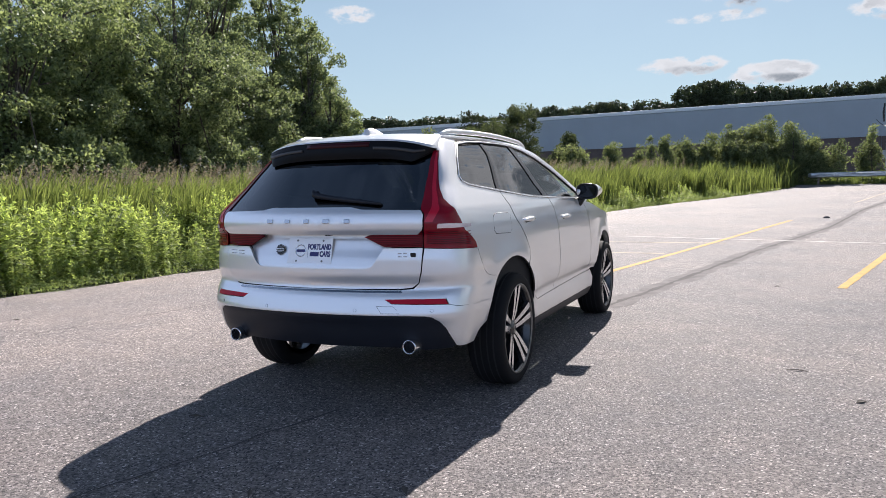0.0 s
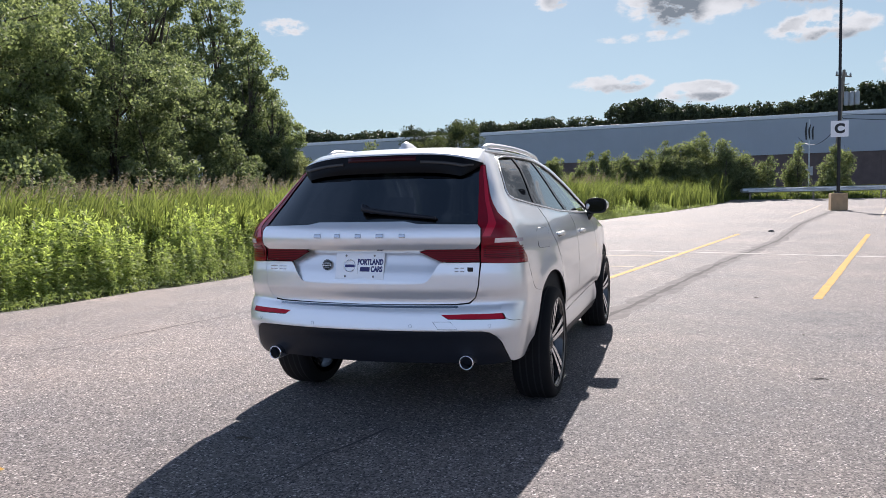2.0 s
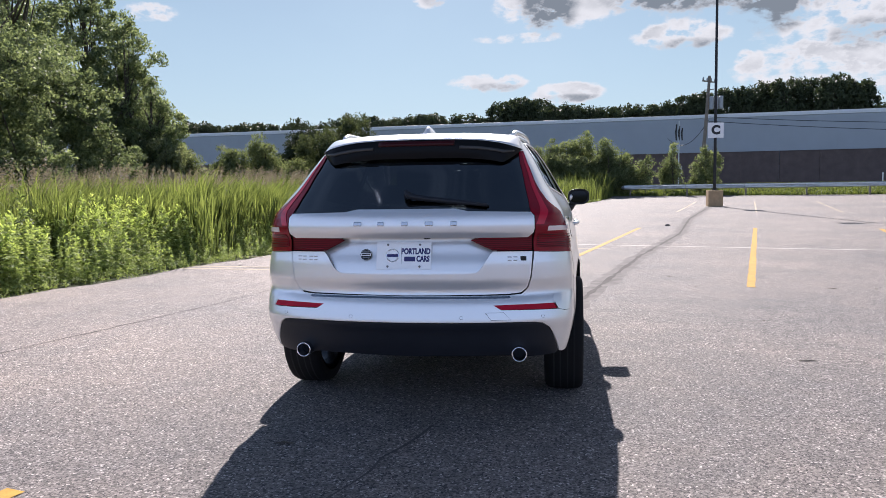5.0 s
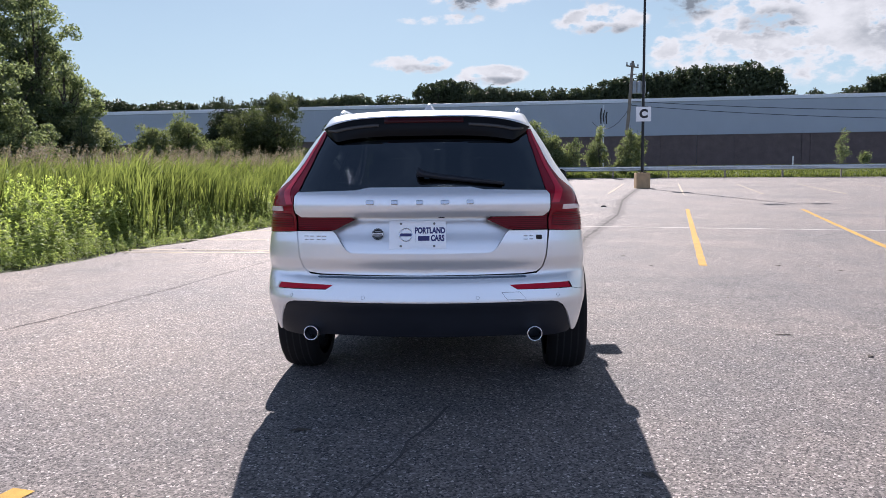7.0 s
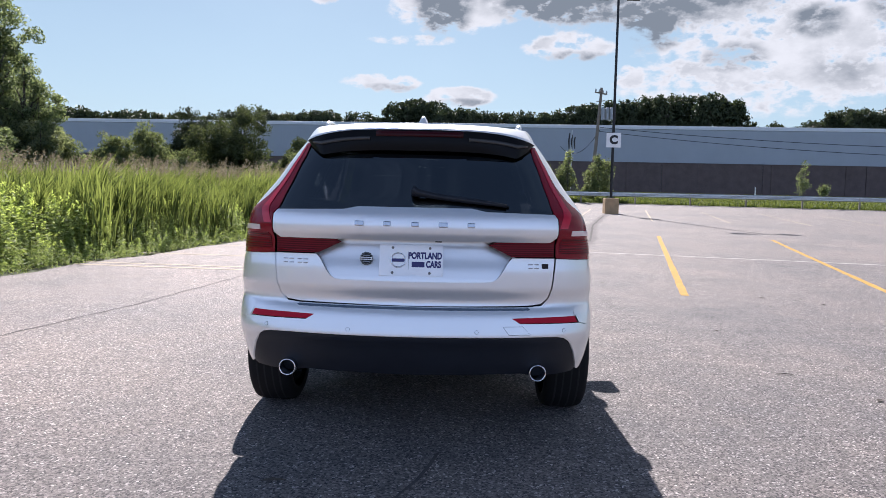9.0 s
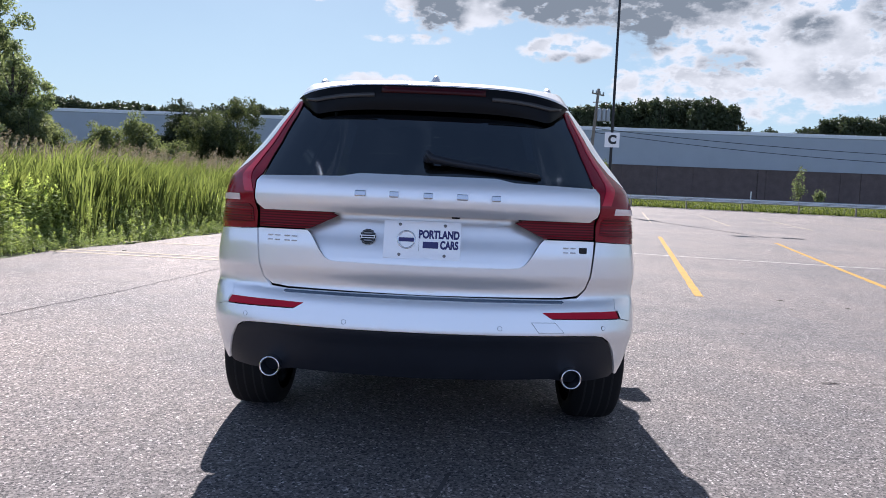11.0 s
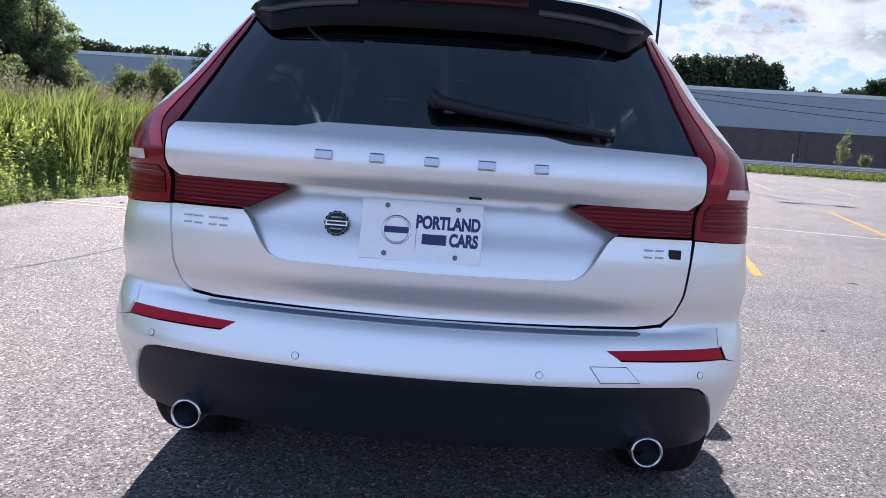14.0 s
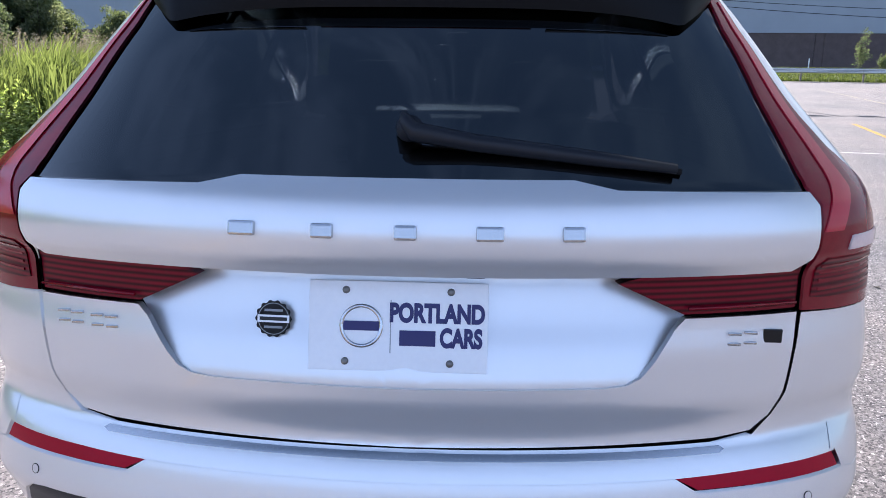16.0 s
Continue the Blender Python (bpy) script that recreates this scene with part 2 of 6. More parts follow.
M = {
    "asphalt": asphalt(),
    "soil": simple("soil", (0.055, 0.066, 0.028), 0.95, vary=0.5, scale=1.5, bump=0.6, grain=40),
    "yellow": simple("yellow_paint", (0.41, 0.245, 0.056), 0.75, vary=0.35, scale=9, bump=0.5, grain=160, Specular_IOR_Level=0.12),
    "white_line": simple("white_paint", (0.42, 0.395, 0.375), 0.75, vary=0.3, scale=9, bump=0.5, grain=160, Specular_IOR_Level=0.12),
    "pale_yellow": simple("pale_yellow_paint", (0.38, 0.32, 0.235), 0.75, vary=0.3, scale=9, bump=0.5, grain=160, Specular_IOR_Level=0.12),
    "tar": simple("tar_smear", (0.150, 0.139, 0.136), 0.9, vary=0.45, scale=5, bump=0.6, grain=110, Specular_IOR_Level=0.12),
    "crack": simple("crack_filler", (0.098, 0.091, 0.089), 0.9, vary=0.3, Specular_IOR_Level=0.08),
    "concrete": simple("concrete", (0.40, 0.27, 0.15), 0.9, vary=0.25, scale=4, bump=0.5, grain=60),
    "pole": simple("dark_bronze", (0.018, 0.017, 0.018), 0.45, 0.4),
    "sign": simple("white_sign", (0.78, 0.78, 0.78), 0.5, vary=0.05),
    "black": simple("black_print", (0.012, 0.012, 0.013), 0.5),
    "galv": simple("galvanised_steel", (0.50, 0.53, 0.55), 0.42, 0.75, vary=0.2, scale=3),
    "wood": simple("grey_wood", (0.20, 0.17, 0.14), 0.85, vary=0.3, scale=3, bump=0.5),
    "steel_grey": simple("grey_steel", (0.32, 0.34, 0.36), 0.5, 0.3),
    "cable": simple("cable", (0.02, 0.02, 0.022), 0.6),
    "clad": simple("white_blue_cladding", (0.345, 0.378, 0.41), 0.6, vary=0.07, scale=0.4),
    "coping": simple("pale_coping", (0.68, 0.70, 0.72), 0.55, vary=0.06),
    "brick": simple("brown_brick", (0.122, 0.090, 0.082), 0.9, vary=0.28, scale=1.2, grain=9),
    "leaf_dark": leafy("leaf_dark", (0.064, 0.095, 0.053), (0.278, 0.338, 0.195), 0.5),
    "leaf_mid": leafy("leaf_mid", (0.084, 0.121, 0.064), (0.312, 0.376, 0.200), 0.5),
    "leaf_olive": leafy("leaf_olive", (0.110, 0.140, 0.084), (0.31, 0.345, 0.205), 0.5),
    "leaf_far": leafy("leaf_far", (0.023, 0.035, 0.019), (0.065, 0.084, 0.042), 0.25),
    "reed": leafy("reed", (0.058, 0.083, 0.027), (0.205, 0.252, 0.086), 0.6),
    "herb_tip": leafy("herb_tip", (0.28, 0.37, 0.10), (0.52, 0.63, 0.23), 0.6, 0.55),
    "herb": leafy("herb", (0.155, 0.21, 0.068), (0.43, 0.525, 0.205), 0.5, 0.5),
    "herb_dark": leafy("herb_dark", (0.038, 0.065, 0.023), (0.153, 0.206, 0.076), 0.5),
    "leaf_bush": leafy("leaf_bush", (0.090, 0.118, 0.062), (0.25, 0.295, 0.155), 0.5, 0.7),
    "reed_old": leafy("reed_old", (0.13, 0.112, 0.100), (0.26, 0.23, 0.205), 0.4),
    "grass_far": leafy("far_grass", (0.060, 0.085, 0.026), (0.165, 0.205, 0.062), 0.45, 0.7),
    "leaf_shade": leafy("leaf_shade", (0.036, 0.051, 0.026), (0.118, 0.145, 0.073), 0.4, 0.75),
    "bark": simple("bark", (0.075, 0.062, 0.050), 0.9, vary=0.35, scale=5, bump=0.8, grain=30),
}


# ---- mesh helpers ----
def finish(name, bm, material, smooth=False):
    me = bpy.data.meshes.new(name)
    bm.to_mesh(me)
    bm.free()
    me.materials.append(material)
    if smooth:
        me.polygons.foreach_set("use_smooth", [True] * len(me.polygons))
    return me


def part(name, bm, material=None, parent=None, label="", smooth=False):
    ob = new(name, finish(name, bm, material, smooth) if isinstance(bm, bmesh.types.BMesh) else bm)
    ob.parent = parent
    return tagged(ob, label=label) if label else ob


def thing(name, at, label, category, group="", kind="", turn=0):
    ob = new(name)
    ob.empty_display_size = 0.1
    ob.matrix_basis = pose(*at, 0, 0, turn)
    return tagged(ob, label, category, group, kind)


def box(bm, lo, hi, bevel=0.0, m=None):
    c = [(a + b) / 2 for a, b in zip(lo, hi)]
    d = [abs(b - a) for a, b in zip(lo, hi)]
    r = bmesh.ops.create_cube(bm, size=1.0, matrix=Matrix.Translation(c) @ Matrix.Diagonal((*d, 1)))
    vs = r["verts"]
    if bevel:
        es = list({e for v in vs for e in v.link_edges})
        out = bmesh.ops.bevel(bm, geom=es, offset=bevel, segments=2, affect="EDGES", profile=0.6)
        vs = list({v for f in out["faces"] for v in f.verts} | {v for v in vs if v.is_valid})
    if m is not None:
        bmesh.ops.transform(bm, matrix=m, verts=[v for v in vs if v.is_valid])
    return vs


def tube(bm, points, radius, sides=8, caps=True):
    """A tube along points; radius is one number or one a point."""
    pts = [Vector(p) for p in points]
    rad = [radius] * len(pts) if isinstance(radius, (int, float)) else list(radius)
    rings = []
    up = Vector((0, 0, 1))
    for i, p in enumerate(pts):
        d = (pts[min(i + 1, len(pts) - 1)] - pts[max(i - 1, 0)]).normalized()
        a = d.cross(up if abs(d.z) < 0.95 else Vector((1, 0, 0))).normalized()
        b = d.cross(a).normalized()
        rings.append([bm.verts.new(p + rad[i] * (math.cos(2 * math.pi * k / sides) * a + math.sin(2 * math.pi * k / sides) * b)) for k in range(sides)])
    for r0, r1 in zip(rings, rings[1:]):
        for k in range(sides):
            bm.faces.new((r0[k], r0[(k + 1) % sides], r1[(k + 1) % sides], r1[k]))
    if caps:
        bm.faces.new(rings[0][::-1])
        bm.faces.new(rings[-1])
    bmesh.ops.recalc_face_normals(bm, faces=bm.faces)


def lathe(bm, profile, segments=40, m=None):
    """Turns a profile of (radius, along) round the x axis."""
    rings = []
    for r, a in profile:
        rings.append([bm.verts.new((a, r * math.cos(2 * math.pi * k / segments), r * math.sin(2 * math.pi * k / segments))) for k in range(segments)])
    made = [v for ring in rings for v in ring]
    for r0, r1 in zip(rings, rings[1:]):
        for k in range(segments):
            bm.faces.new((r0[k], r0[(k + 1) % segments], r1[(k + 1) % segments], r1[k]))
    if m is not None:
        bmesh.ops.transform(bm, matrix=m, verts=made)
    return made


def sheet(bm, fn, us, vs, thick=0.0):
    """A grid of fn(u, v) -> place; with thick, a second skin that much under it."""
    grid = [[bm.verts.new(fn(u, v)) for v in vs] for u in us]
    faces = []
    for i in range(len(us) - 1):
        for j in range(len(vs) - 1):
            faces.append(bm.faces.new((grid[i][j], grid[i + 1][j], grid[i + 1][j + 1], grid[i][j + 1])))
    if thick:
        bmesh.ops.recalc_face_normals(bm, faces=faces)
        bmesh.ops.solidify(bm, geom=faces, thickness=thick)
    return grid


def slab(bm, fn, us, vs, t):
    """A sheet of fn(u, v) that is t thick, measured straight down."""
    top = sheet(bm, fn, us, vs)
    low = sheet(bm, lambda u, v: Vector(fn(u, v)) - Vector((0, 0, t)), us, vs)
    for rows_t, rows_l in ((top, low), (list(zip(*top)), list(zip(*low)))):
        for k in (0, -1):
            for i in range(len(rows_t[k]) - 1):
                bm.faces.new((rows_t[k][i], rows_t[k][i + 1], rows_l[k][i + 1], rows_l[k][i]))
    bmesh.ops.recalc_face_normals(bm, faces=bm.faces)


def quads(name, corners, material):
    """One mesh of loose four-cornered leaves, from an (n, 4, 3) array."""
    n = len(corners)
    me = bpy.data.meshes.new(name)
    me.vertices.add(n * 4)
    me.vertices.foreach_set("co", np.asarray(corners, np.float32).reshape(-1))
    me.loops.add(n * 4)
    me.loops.foreach_set("vertex_index", np.arange(n * 4, dtype=np.int32))
    me.polygons.add(n)
    me.polygons.foreach_set("loop_start", np.arange(n, dtype=np.int32) * 4)
    me.polygons.foreach_set("loop_total", np.full(n, 4, np.int32))
    me.update(calc_edges=True)
    me.materials.append(material)
    return me


# ---- ground ----
def rise(y):
    """The lot climbs gently ahead of the car."""
    d = max(0.0, min(y, 46.5) - 4.5)
    return 0.019 * d * d / (d + 1.2) + 0.00009 * d * d + max(0.0, min(y, 64.0) - 46.5) * 0.062


KERB = [(-8.6, -60), (-7.5, -20), (-6.95, -2), (-6.75, 2.8), (-6.5, 4.9), (-6.1, 6.8), (-5.85, 8.3), (-5.45, 9.8), (-5.05, 11.6), (-4.7, 13.4), (-3.5, 19.5), (-2.6, 24.5), (-1.3, 29.0), (0.5, 34.2), (2.9, 43.0), (4.2, 48.5)]


def edge_x(y):
    return float(np.interp(y, [p[1] for p in KERB], [p[0] for p in KERB]))


RAIL_Y = 49.3
bm = bmesh.new()
ys = sorted(set(list(np.linspace(-60, 4, 9)) + list(np.linspace(4, 120, 59)) + [200, 400, 900, 2500]))
xs = [-2500, -900, -300, -120, -60, -30, -15, -8, 0, 8, 15, 30, 60, 120, 300, 900, 2500]
sheet(bm, lambda x, y: (x, y, rise(y) - 0.03), xs, [-2500, -600, -150] + list(ys))
ground = part("ground", bm, M["soil"])
tagged(ground, "rough grassy soil round the parking lot", "ground", kind="structure")

bm = bmesh.new()
rows = []
for y in sorted(set(list(np.linspace(-60, -10, 11)) + list(np.linspace(-8, 48, 113)))):
    e = edge_x(y) + 0.07 * math.sin(y * 2.1) + 0.05 * math.sin(y * 5.3 + 1) if y < 47 else 4.0
    cols = [e, e + 0.15, *[e + (95 - e) * k / 30 for k in range(1, 31)]]
    skew = max(0.0, y - 40) / 8
    rows.append([bm.verts.new((x, y + skew * (0.9 - 0.075 * (x - 5)), rise(y + skew * (0.9 - 0.075 * (x - 5))) + (0.0 if i else -0.06))) for i, x in enumerate(cols)])
for a, b in zip(rows, rows[1:]):
    for i in range(len(a) - 1):
        bm.faces.new((a[i], a[i + 1], b[i + 1], b[i]))
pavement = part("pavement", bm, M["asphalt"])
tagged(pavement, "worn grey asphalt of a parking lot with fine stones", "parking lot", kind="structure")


def stripe(name, a, b, width, material, label, worn=0.0, seed=1):
    """A painted line from a to b, with ragged edges."""
    rng = random.Random(seed)
    a, b = Vector((*a, 0)), Vector((*b, 0))
    d = (b - a).normalized()
    side = Vector((-d.y, d.x, 0))
    n = max(4, int((b - a).length / 0.22))
    bm = bmesh.new()
    pairs = []
    for i in range(n + 1):
        p = a + (b - a) * i / n
        w0, w1 = (width / 2 * (1 - worn * rng.random()) for _ in range(2))
        pair = []
        for k in (-w0, w1):
            q = p + side * k
            pair.append(bm.verts.new((q.x, q.y, rise(q.y) + 0.004)))
        pairs.append(pair)
    for (p0, p1), (q0, q1) in zip(pairs, pairs[1:]):
        if rng.random() > worn * 0.12 or seed in (0, 1, 2, 9):
            bm.faces.new((p0, q0, q1, p1))
    ob = part(name, bm, material)
    return tagged(ob, label, "road marking", kind="structure")


YEL = "faded yellow parking stall line on asphalt"
LOT = Vector((0.235, 1.0)).normalized()
ACROSS = Vector((LOT.y, -LOT.x))
for k, (near, far) in enumerate((((0.28, 6.9), (3.02, 18.3)), ((3.25, 6.2), (6.15, 17.95)), ((6.0, 5.6), (9.2, 17.4)), ((8.97, 4.9), (12.1, 16.55)), ((11.94, 4.2), (15.1, 15.85)))):
    stripe("stall_line", near, far, 0.12, M["yellow"], YEL, 0.25, k)
stripe("cross_line", (-0.6, 13.15), (19.0, 8.5), 0.10, M["white_line"], "thin worn white line across the stalls", 0.2, 9)
for k in range(6):
    a = Vector((5.45, 27.9)) + ACROSS * 3.07 * k
    stripe("stall_line", a, a + LOT * 12.0, 0.10, M["pale_yellow"], YEL, 0.6, 20 + k)
for k, (a, b) in enumerate((((-5.85, 8.05), (-0.2, 7.6)), ((-5.85, 8.38), (-0.2, 7.95)), ((-5.6, 10.0), (0.8, 9.7)), ((-4.8, 11.9), (1.7, 11.7)))):
    stripe("side_line", a, b, 0.11, M["pale_yellow"], "pale yellow line beside the grass verge", 0.25, 40 + k)
stripe("stall_line", (-2.9, -6.92), (-1.515, -1.055), 0.125, M["yellow"], YEL, 0.2, 61)


def crack(points, width, seed, material=None):
    rng = random.Random(seed)
    bm = bmesh.new()
    pairs = []
    for (ax, ay), (bx, by) in zip(points, points[1:]):
        n = max(3, int(math.hypot(bx - ax, by - ay) / 0.18))
        for i in range(n + (1 if (bx, by) == points[-1] else 0)):
            x, y = ax + (bx - ax) * i / n, ay + (by - ay) * i / n
            x += rng.uniform(-0.02, 0.02)
            w = width * rng.uniform(0.3, 1.0)
            pairs.append([bm.verts.new((x + k, y, rise(y) + 0.003)) for k in (-w, w)])
    for (p0, p1), (q0, q1) in zip(pairs, pairs[1:]):
        bm.faces.new((p0, p1, q1, q0))
    ob = part("crack", bm, material or M["crack"])
    return tagged(ob, "long dark crack in the asphalt", "crack", kind="structure")


SEAM = [(0.85, 4.2), (2.22, 10.2), (3.79, 15.9), (5.14, 22.8), (6.75, 29.2), (7.7, 32.9)]
crack(SEAM, 0.05, 3)
crack([(-3.9, 1.0), (-3.6, 2.6), (-3.27, 4.5), (-2.93, 6.85), (-2.6, 8.6)], 0.012, 4)
crack([(0.13, 0.07), (-0.05, -0.63), (-0.18, -1.12), (-0.5, -2.4)], 0.010, 5)
bm = bmesh.new()
rng_s = random.Random(9)
pairs = []
for (ax, ay), (bx, by) in zip(SEAM, SEAM[1:]):
    for i in range(24):
        x, y = ax + (bx - ax) * i / 24, ay + (by - ay) * i / 24
        pairs.append([bm.verts.new((x + k * rng_s.uniform(0.10, 0.24), y, rise(y) + 0.0015)) for k in (-1, 1)])
for (p0, p1), (q0, q1) in zip(pairs, pairs[1:]):
    bm.faces.new((p0, p1, q1, q0))
tagged(part("tar_stain", bm, M["tar"]), "dark worn tar smear along the cracked seam", "stain", kind="structure")


# ---- lamp post with its sign ----
def lamp_post(x, y):
    z = rise(y)
    t = thing("light_pole", (x, y, z), "tall dark light pole on a square tan concrete base", "light pole")
    bm = bmesh.new()
    box(bm, (-0.34, -0.34, -0.1), (0.34, 0.34, 0.77), 0.03)
    part("concrete_base", bm, M["concrete"], t, "tan concrete base")
    bm = bmesh.new()
    box(bm, (-0.17, -0.17, 0.77), (0.17, 0.17, 0.81), 0.01)
    part("base_plate", bm, M["pole"], t)
    for sx in (-0.13, 0.13):
        for sy in (-0.13, 0.13):
            bm = bmesh.new()
            tube(bm, [(sx, sy, 0.81), (sx, sy, 0.90)], 0.018, 6)
            part("anchor_bolt", bm, M["pole"], t)
    bm = bmesh.new()
    tube(bm, [(0, 0, 0.8), (0, 0, 10.7)], [0.075, 0.058], 12)
    part("pole", bm, M["pole"], t)
    bm = bmesh.new()
    tube(bm, [(-0.5, 0, 10.6), (0.5, 0, 10.6)], 0.03, 8)
    part("bracket", bm, M["pole"], t)
    for sx in (-0.75, 0.75):
        bm = bmesh.new()
        box(bm, (sx - 0.32, -0.19, 10.54), (sx + 0.32, 0.19, 10.68), 0.03)
        part("luminaire", bm, M["pole"], t, "flat dark lamp head")
    sign = bmesh.new()
    box(sign, (-0.36, -0.115, 3.30), (0.36, -0.09, 4.02), 0.008)
    plate = part("sign_board", sign, M["sign"], t, "square white sign")
    letter = bpy.data.curves.new("letter", "FONT")
    letter.body, letter.size, letter.align_x, letter.align_y, letter.extrude, letter.offset = "C", 0.56, "CENTER", "CENTER", 0.003, 0.032
    tmp = bpy.data.objects.new("letter", letter)
    me = bpy.data.meshes.new_from_object(tmp)
    bpy.data.objects.remove(tmp)
    me.materials.clear()
    me.materials.append(M["black"])
    ob = part("letter_c", me, None, plate, "black letter C")
    ob.matrix_basis = pose(0, -0.121, 3.66, 90, 0, 0)
    return t


lamp_post(8.03, 33.5)


# ---- guard rail ----
def guard_rail(x0, x1, y):
    t = thing("guard_rail", (x0, y, rise(y)), "galvanised steel guard rail along the far edge of the lot", "guard rail", turn=-4.3)
    prof = [(0.0, 0.44), (-0.02, 0.46), (-0.08, 0.50), (-0.08, 0.545), (-0.02, 0.585), (-0.02, 0.615), (-0.08, 0.655), (-0.08, 0.70), (-0.02, 0.74), (0.0, 0.76)]
    n = int((x1 - x0) / 3.81)
    for k in range(n):
        bm = bmesh.new()
        a, b = 3.81 * k, 3.81 * (k + 1) - 0.012
        sheet(bm, lambda u, v: (u, prof[v][0], prof[v][1]), [a, (a + b) / 2, b], list(range(len(prof))), 0.006)
        part("beam", bm, M["galv"], t)
    for k in range(n + 1):
        bm = bmesh.new()
        x = 3.81 * k + 0.1
        box(bm, (x - 0.05, 0.03, -0.3), (x + 0.05, 0.14, 0.74), 0.008)
        part("post", bm, M["wood"], t, "weathered post")
    bm = bmesh.new()
    tube(bm, [(0, 0, 0.60), (-0.28, 0.02, 0.60), (-0.42, 0.18, 0.60)], [0.16, 0.16, 0.13], 10)
    part("end_cap", bm, M["galv"], t)
    return t


guard_rail(5.3, 78.0, RAIL_Y)


# ---- warehouse ----
def warehouse():
    a, b = Vector((-150.0, 99.2)), Vector((130.0, 76.6))
    d = (b - a)
    length = d.length
    turn = math.degrees(math.atan2(d.y, d.x))
    z = 1.2
    t = thing("warehouse", (a.x, a.y, z), "long warehouse with pale cladding above a dark brick base", "building", turn=turn)
    bm = bmesh.new()
    box(bm, (0, 0.25, -3), (length, 60, 9.0))
    part("core_wall", bm, M["clad"], t)
    for k in range(48):
        bm = bmesh.new()
        box(bm, (length * k / 48, 0.0, 4.75), (length * (k + 1) / 48 - 0.004, 0.25, 8.7), 0.002)
        part("wall_panel", bm, M["clad"], t)
    for k in range(24):
        bm = bmesh.new()
        box(bm, (length * k / 24, 0.10, -3), (length * (k + 1) / 24 - 0.05, 0.25, 4.75), 0.01)
        part("brick_bay", bm, M["brick"], t, "dark brown brick bay")
    bm = bmesh.new()
    box(bm, (0, -0.10, 8.7), (length, 0.6, 9.12), 0.03)
    part("coping", bm, M["coping"], t, "pale metal roof edge")
    for k in range(14):
        bm = bmesh.new()
        x = length * (0.55 + 0.03 * k)
        box(bm, (x, 0.02, 0.0), (x + 0.22, 0.12, 4.7), 0.01)
        part("downpipe", bm, M["brick"], t)
    for k, x in enumerate((150.5, 214.0, 228.0)):
        bm = bmesh.new()
        box(bm, (x, -0.05, 0.4), (x + 1.1, 0.2, 2.7), 0.02)
        part("service_door", bm, M["steel_grey"], t)
    return t


warehouse()


# ---- utility pole, wires, meter mast ----
def utility_pole(x, y):
    t = thing("utility_pole", (x, y, rise(60)), "weathered wooden utility pole with cross-arm and transformers", "utility pole", turn=-8)
    arm = pose(0.32, 0, 0, 0, 0, 52)
    bm = bmesh.new()
    tube(bm, [(-0.55, 0, -1.0), (0, 0, 5.0), (0.35, 0, 10.6)], [0.19, 0.17, 0.13], 10)
    part("pole", bm, M["wood"], t)
    bm = bmesh.new()
    box(bm, (-1.0, -0.05, 10.0), (1.0, 0.05, 10.12), 0.01, arm)
    part("crossarm", bm, M["wood"], t)
    for k in range(4):
        bm = bmesh.new()
        x0 = -0.9 + 0.6 * k
        tube(bm, [arm @ Vector((x0, 0, z)) for z in (10.12, 10.22, 10.4)], [0.05, 0.09, 0.05], 8)
        part("insulator", bm, M["steel_grey"], t)
    bm = bmesh.new()
    tube(bm, [arm @ Vector((-0.7, 0, 9.2)), arm @ Vector((0.7, 0, 9.4))], 0.05, 6)
    part("lower_arm", bm, M["wood"], t)
    for k in range(3):
        bm = bmesh.new()
        x0 = 0.55 + 0.42 * k
        tube(bm, [(x0, -0.2, 7.4), (x0, -0.2, 7.45), (x0, -0.2, 8.55), (x0, -0.2, 8.65)], [0.14, 0.2, 0.2, 0.12], 12)
        part("transformer", bm, M["steel_grey"], t, "grey drum transformer")
    return t


utility_pole(14.1, 70.0)


def wire(a, b, sag, label="thin black overhead cable"):
    bm = bmesh.new()
    a, b = Vector(a), Vector(b)
    tube(bm, [a.lerp(b, k / 16) - Vector((0, 0, sag * 4 * (k / 16) * (1 - k / 16))) for k in range(17)], 0.028, 5)
    tagged(part("overhead_wire", bm, M["cable"]), label, "cable")


wire((14.4, 70.0, 8.1), (75, 62, 6.5), 1.3)
wire((14.4, 70.0, 8.5), (75, 62, 7.3), 1.1)
wire((14.4, 70.0, 8.2), (12.6, 84.5, 7.6), 1.5)


def meter_mast(x, y):
    t = thing("service_mast", (x, y, rise(60)), "thin service mast with coiled cables and grey box", "service mast")
    bm = bmesh.new()
    tube(bm, [(0, 0, -0.6), (0, 0, 6.6)], 0.06, 8)
    part("mast", bm, M["galv"], t)
    for k in range(3):
        bm = bmesh.new()
        x0 = -0.25 + 0.28 * k
        tube(bm, [(x0, 0, 4.7), (x0 - 0.05, 0, 5.5), (x0 + 0.03, 0, 6.3 - 0.2 * k)], [0.06, 0.09, 0.06], 7)
        part("cable_head", bm, M["cable"], t)
    bm = bmesh.new()
    box(bm, (-0.3, -0.2, 1.4), (0.3, 0.05, 2.2), 0.02)
    part("meter_box", bm, M["steel_grey"], t)
    return t


meter_mast(12.0, 72.0)
for x, y in ((26.0, 60.0),):
    bm = bmesh.new()
    tube(bm, [(x, y, rise(y) - 0.3), (x, y, rise(y) + 0.95)], 0.05, 8)
    tagged(part("bollard", bm, M["sign"]), "slim pale marker post in the grass", "post")


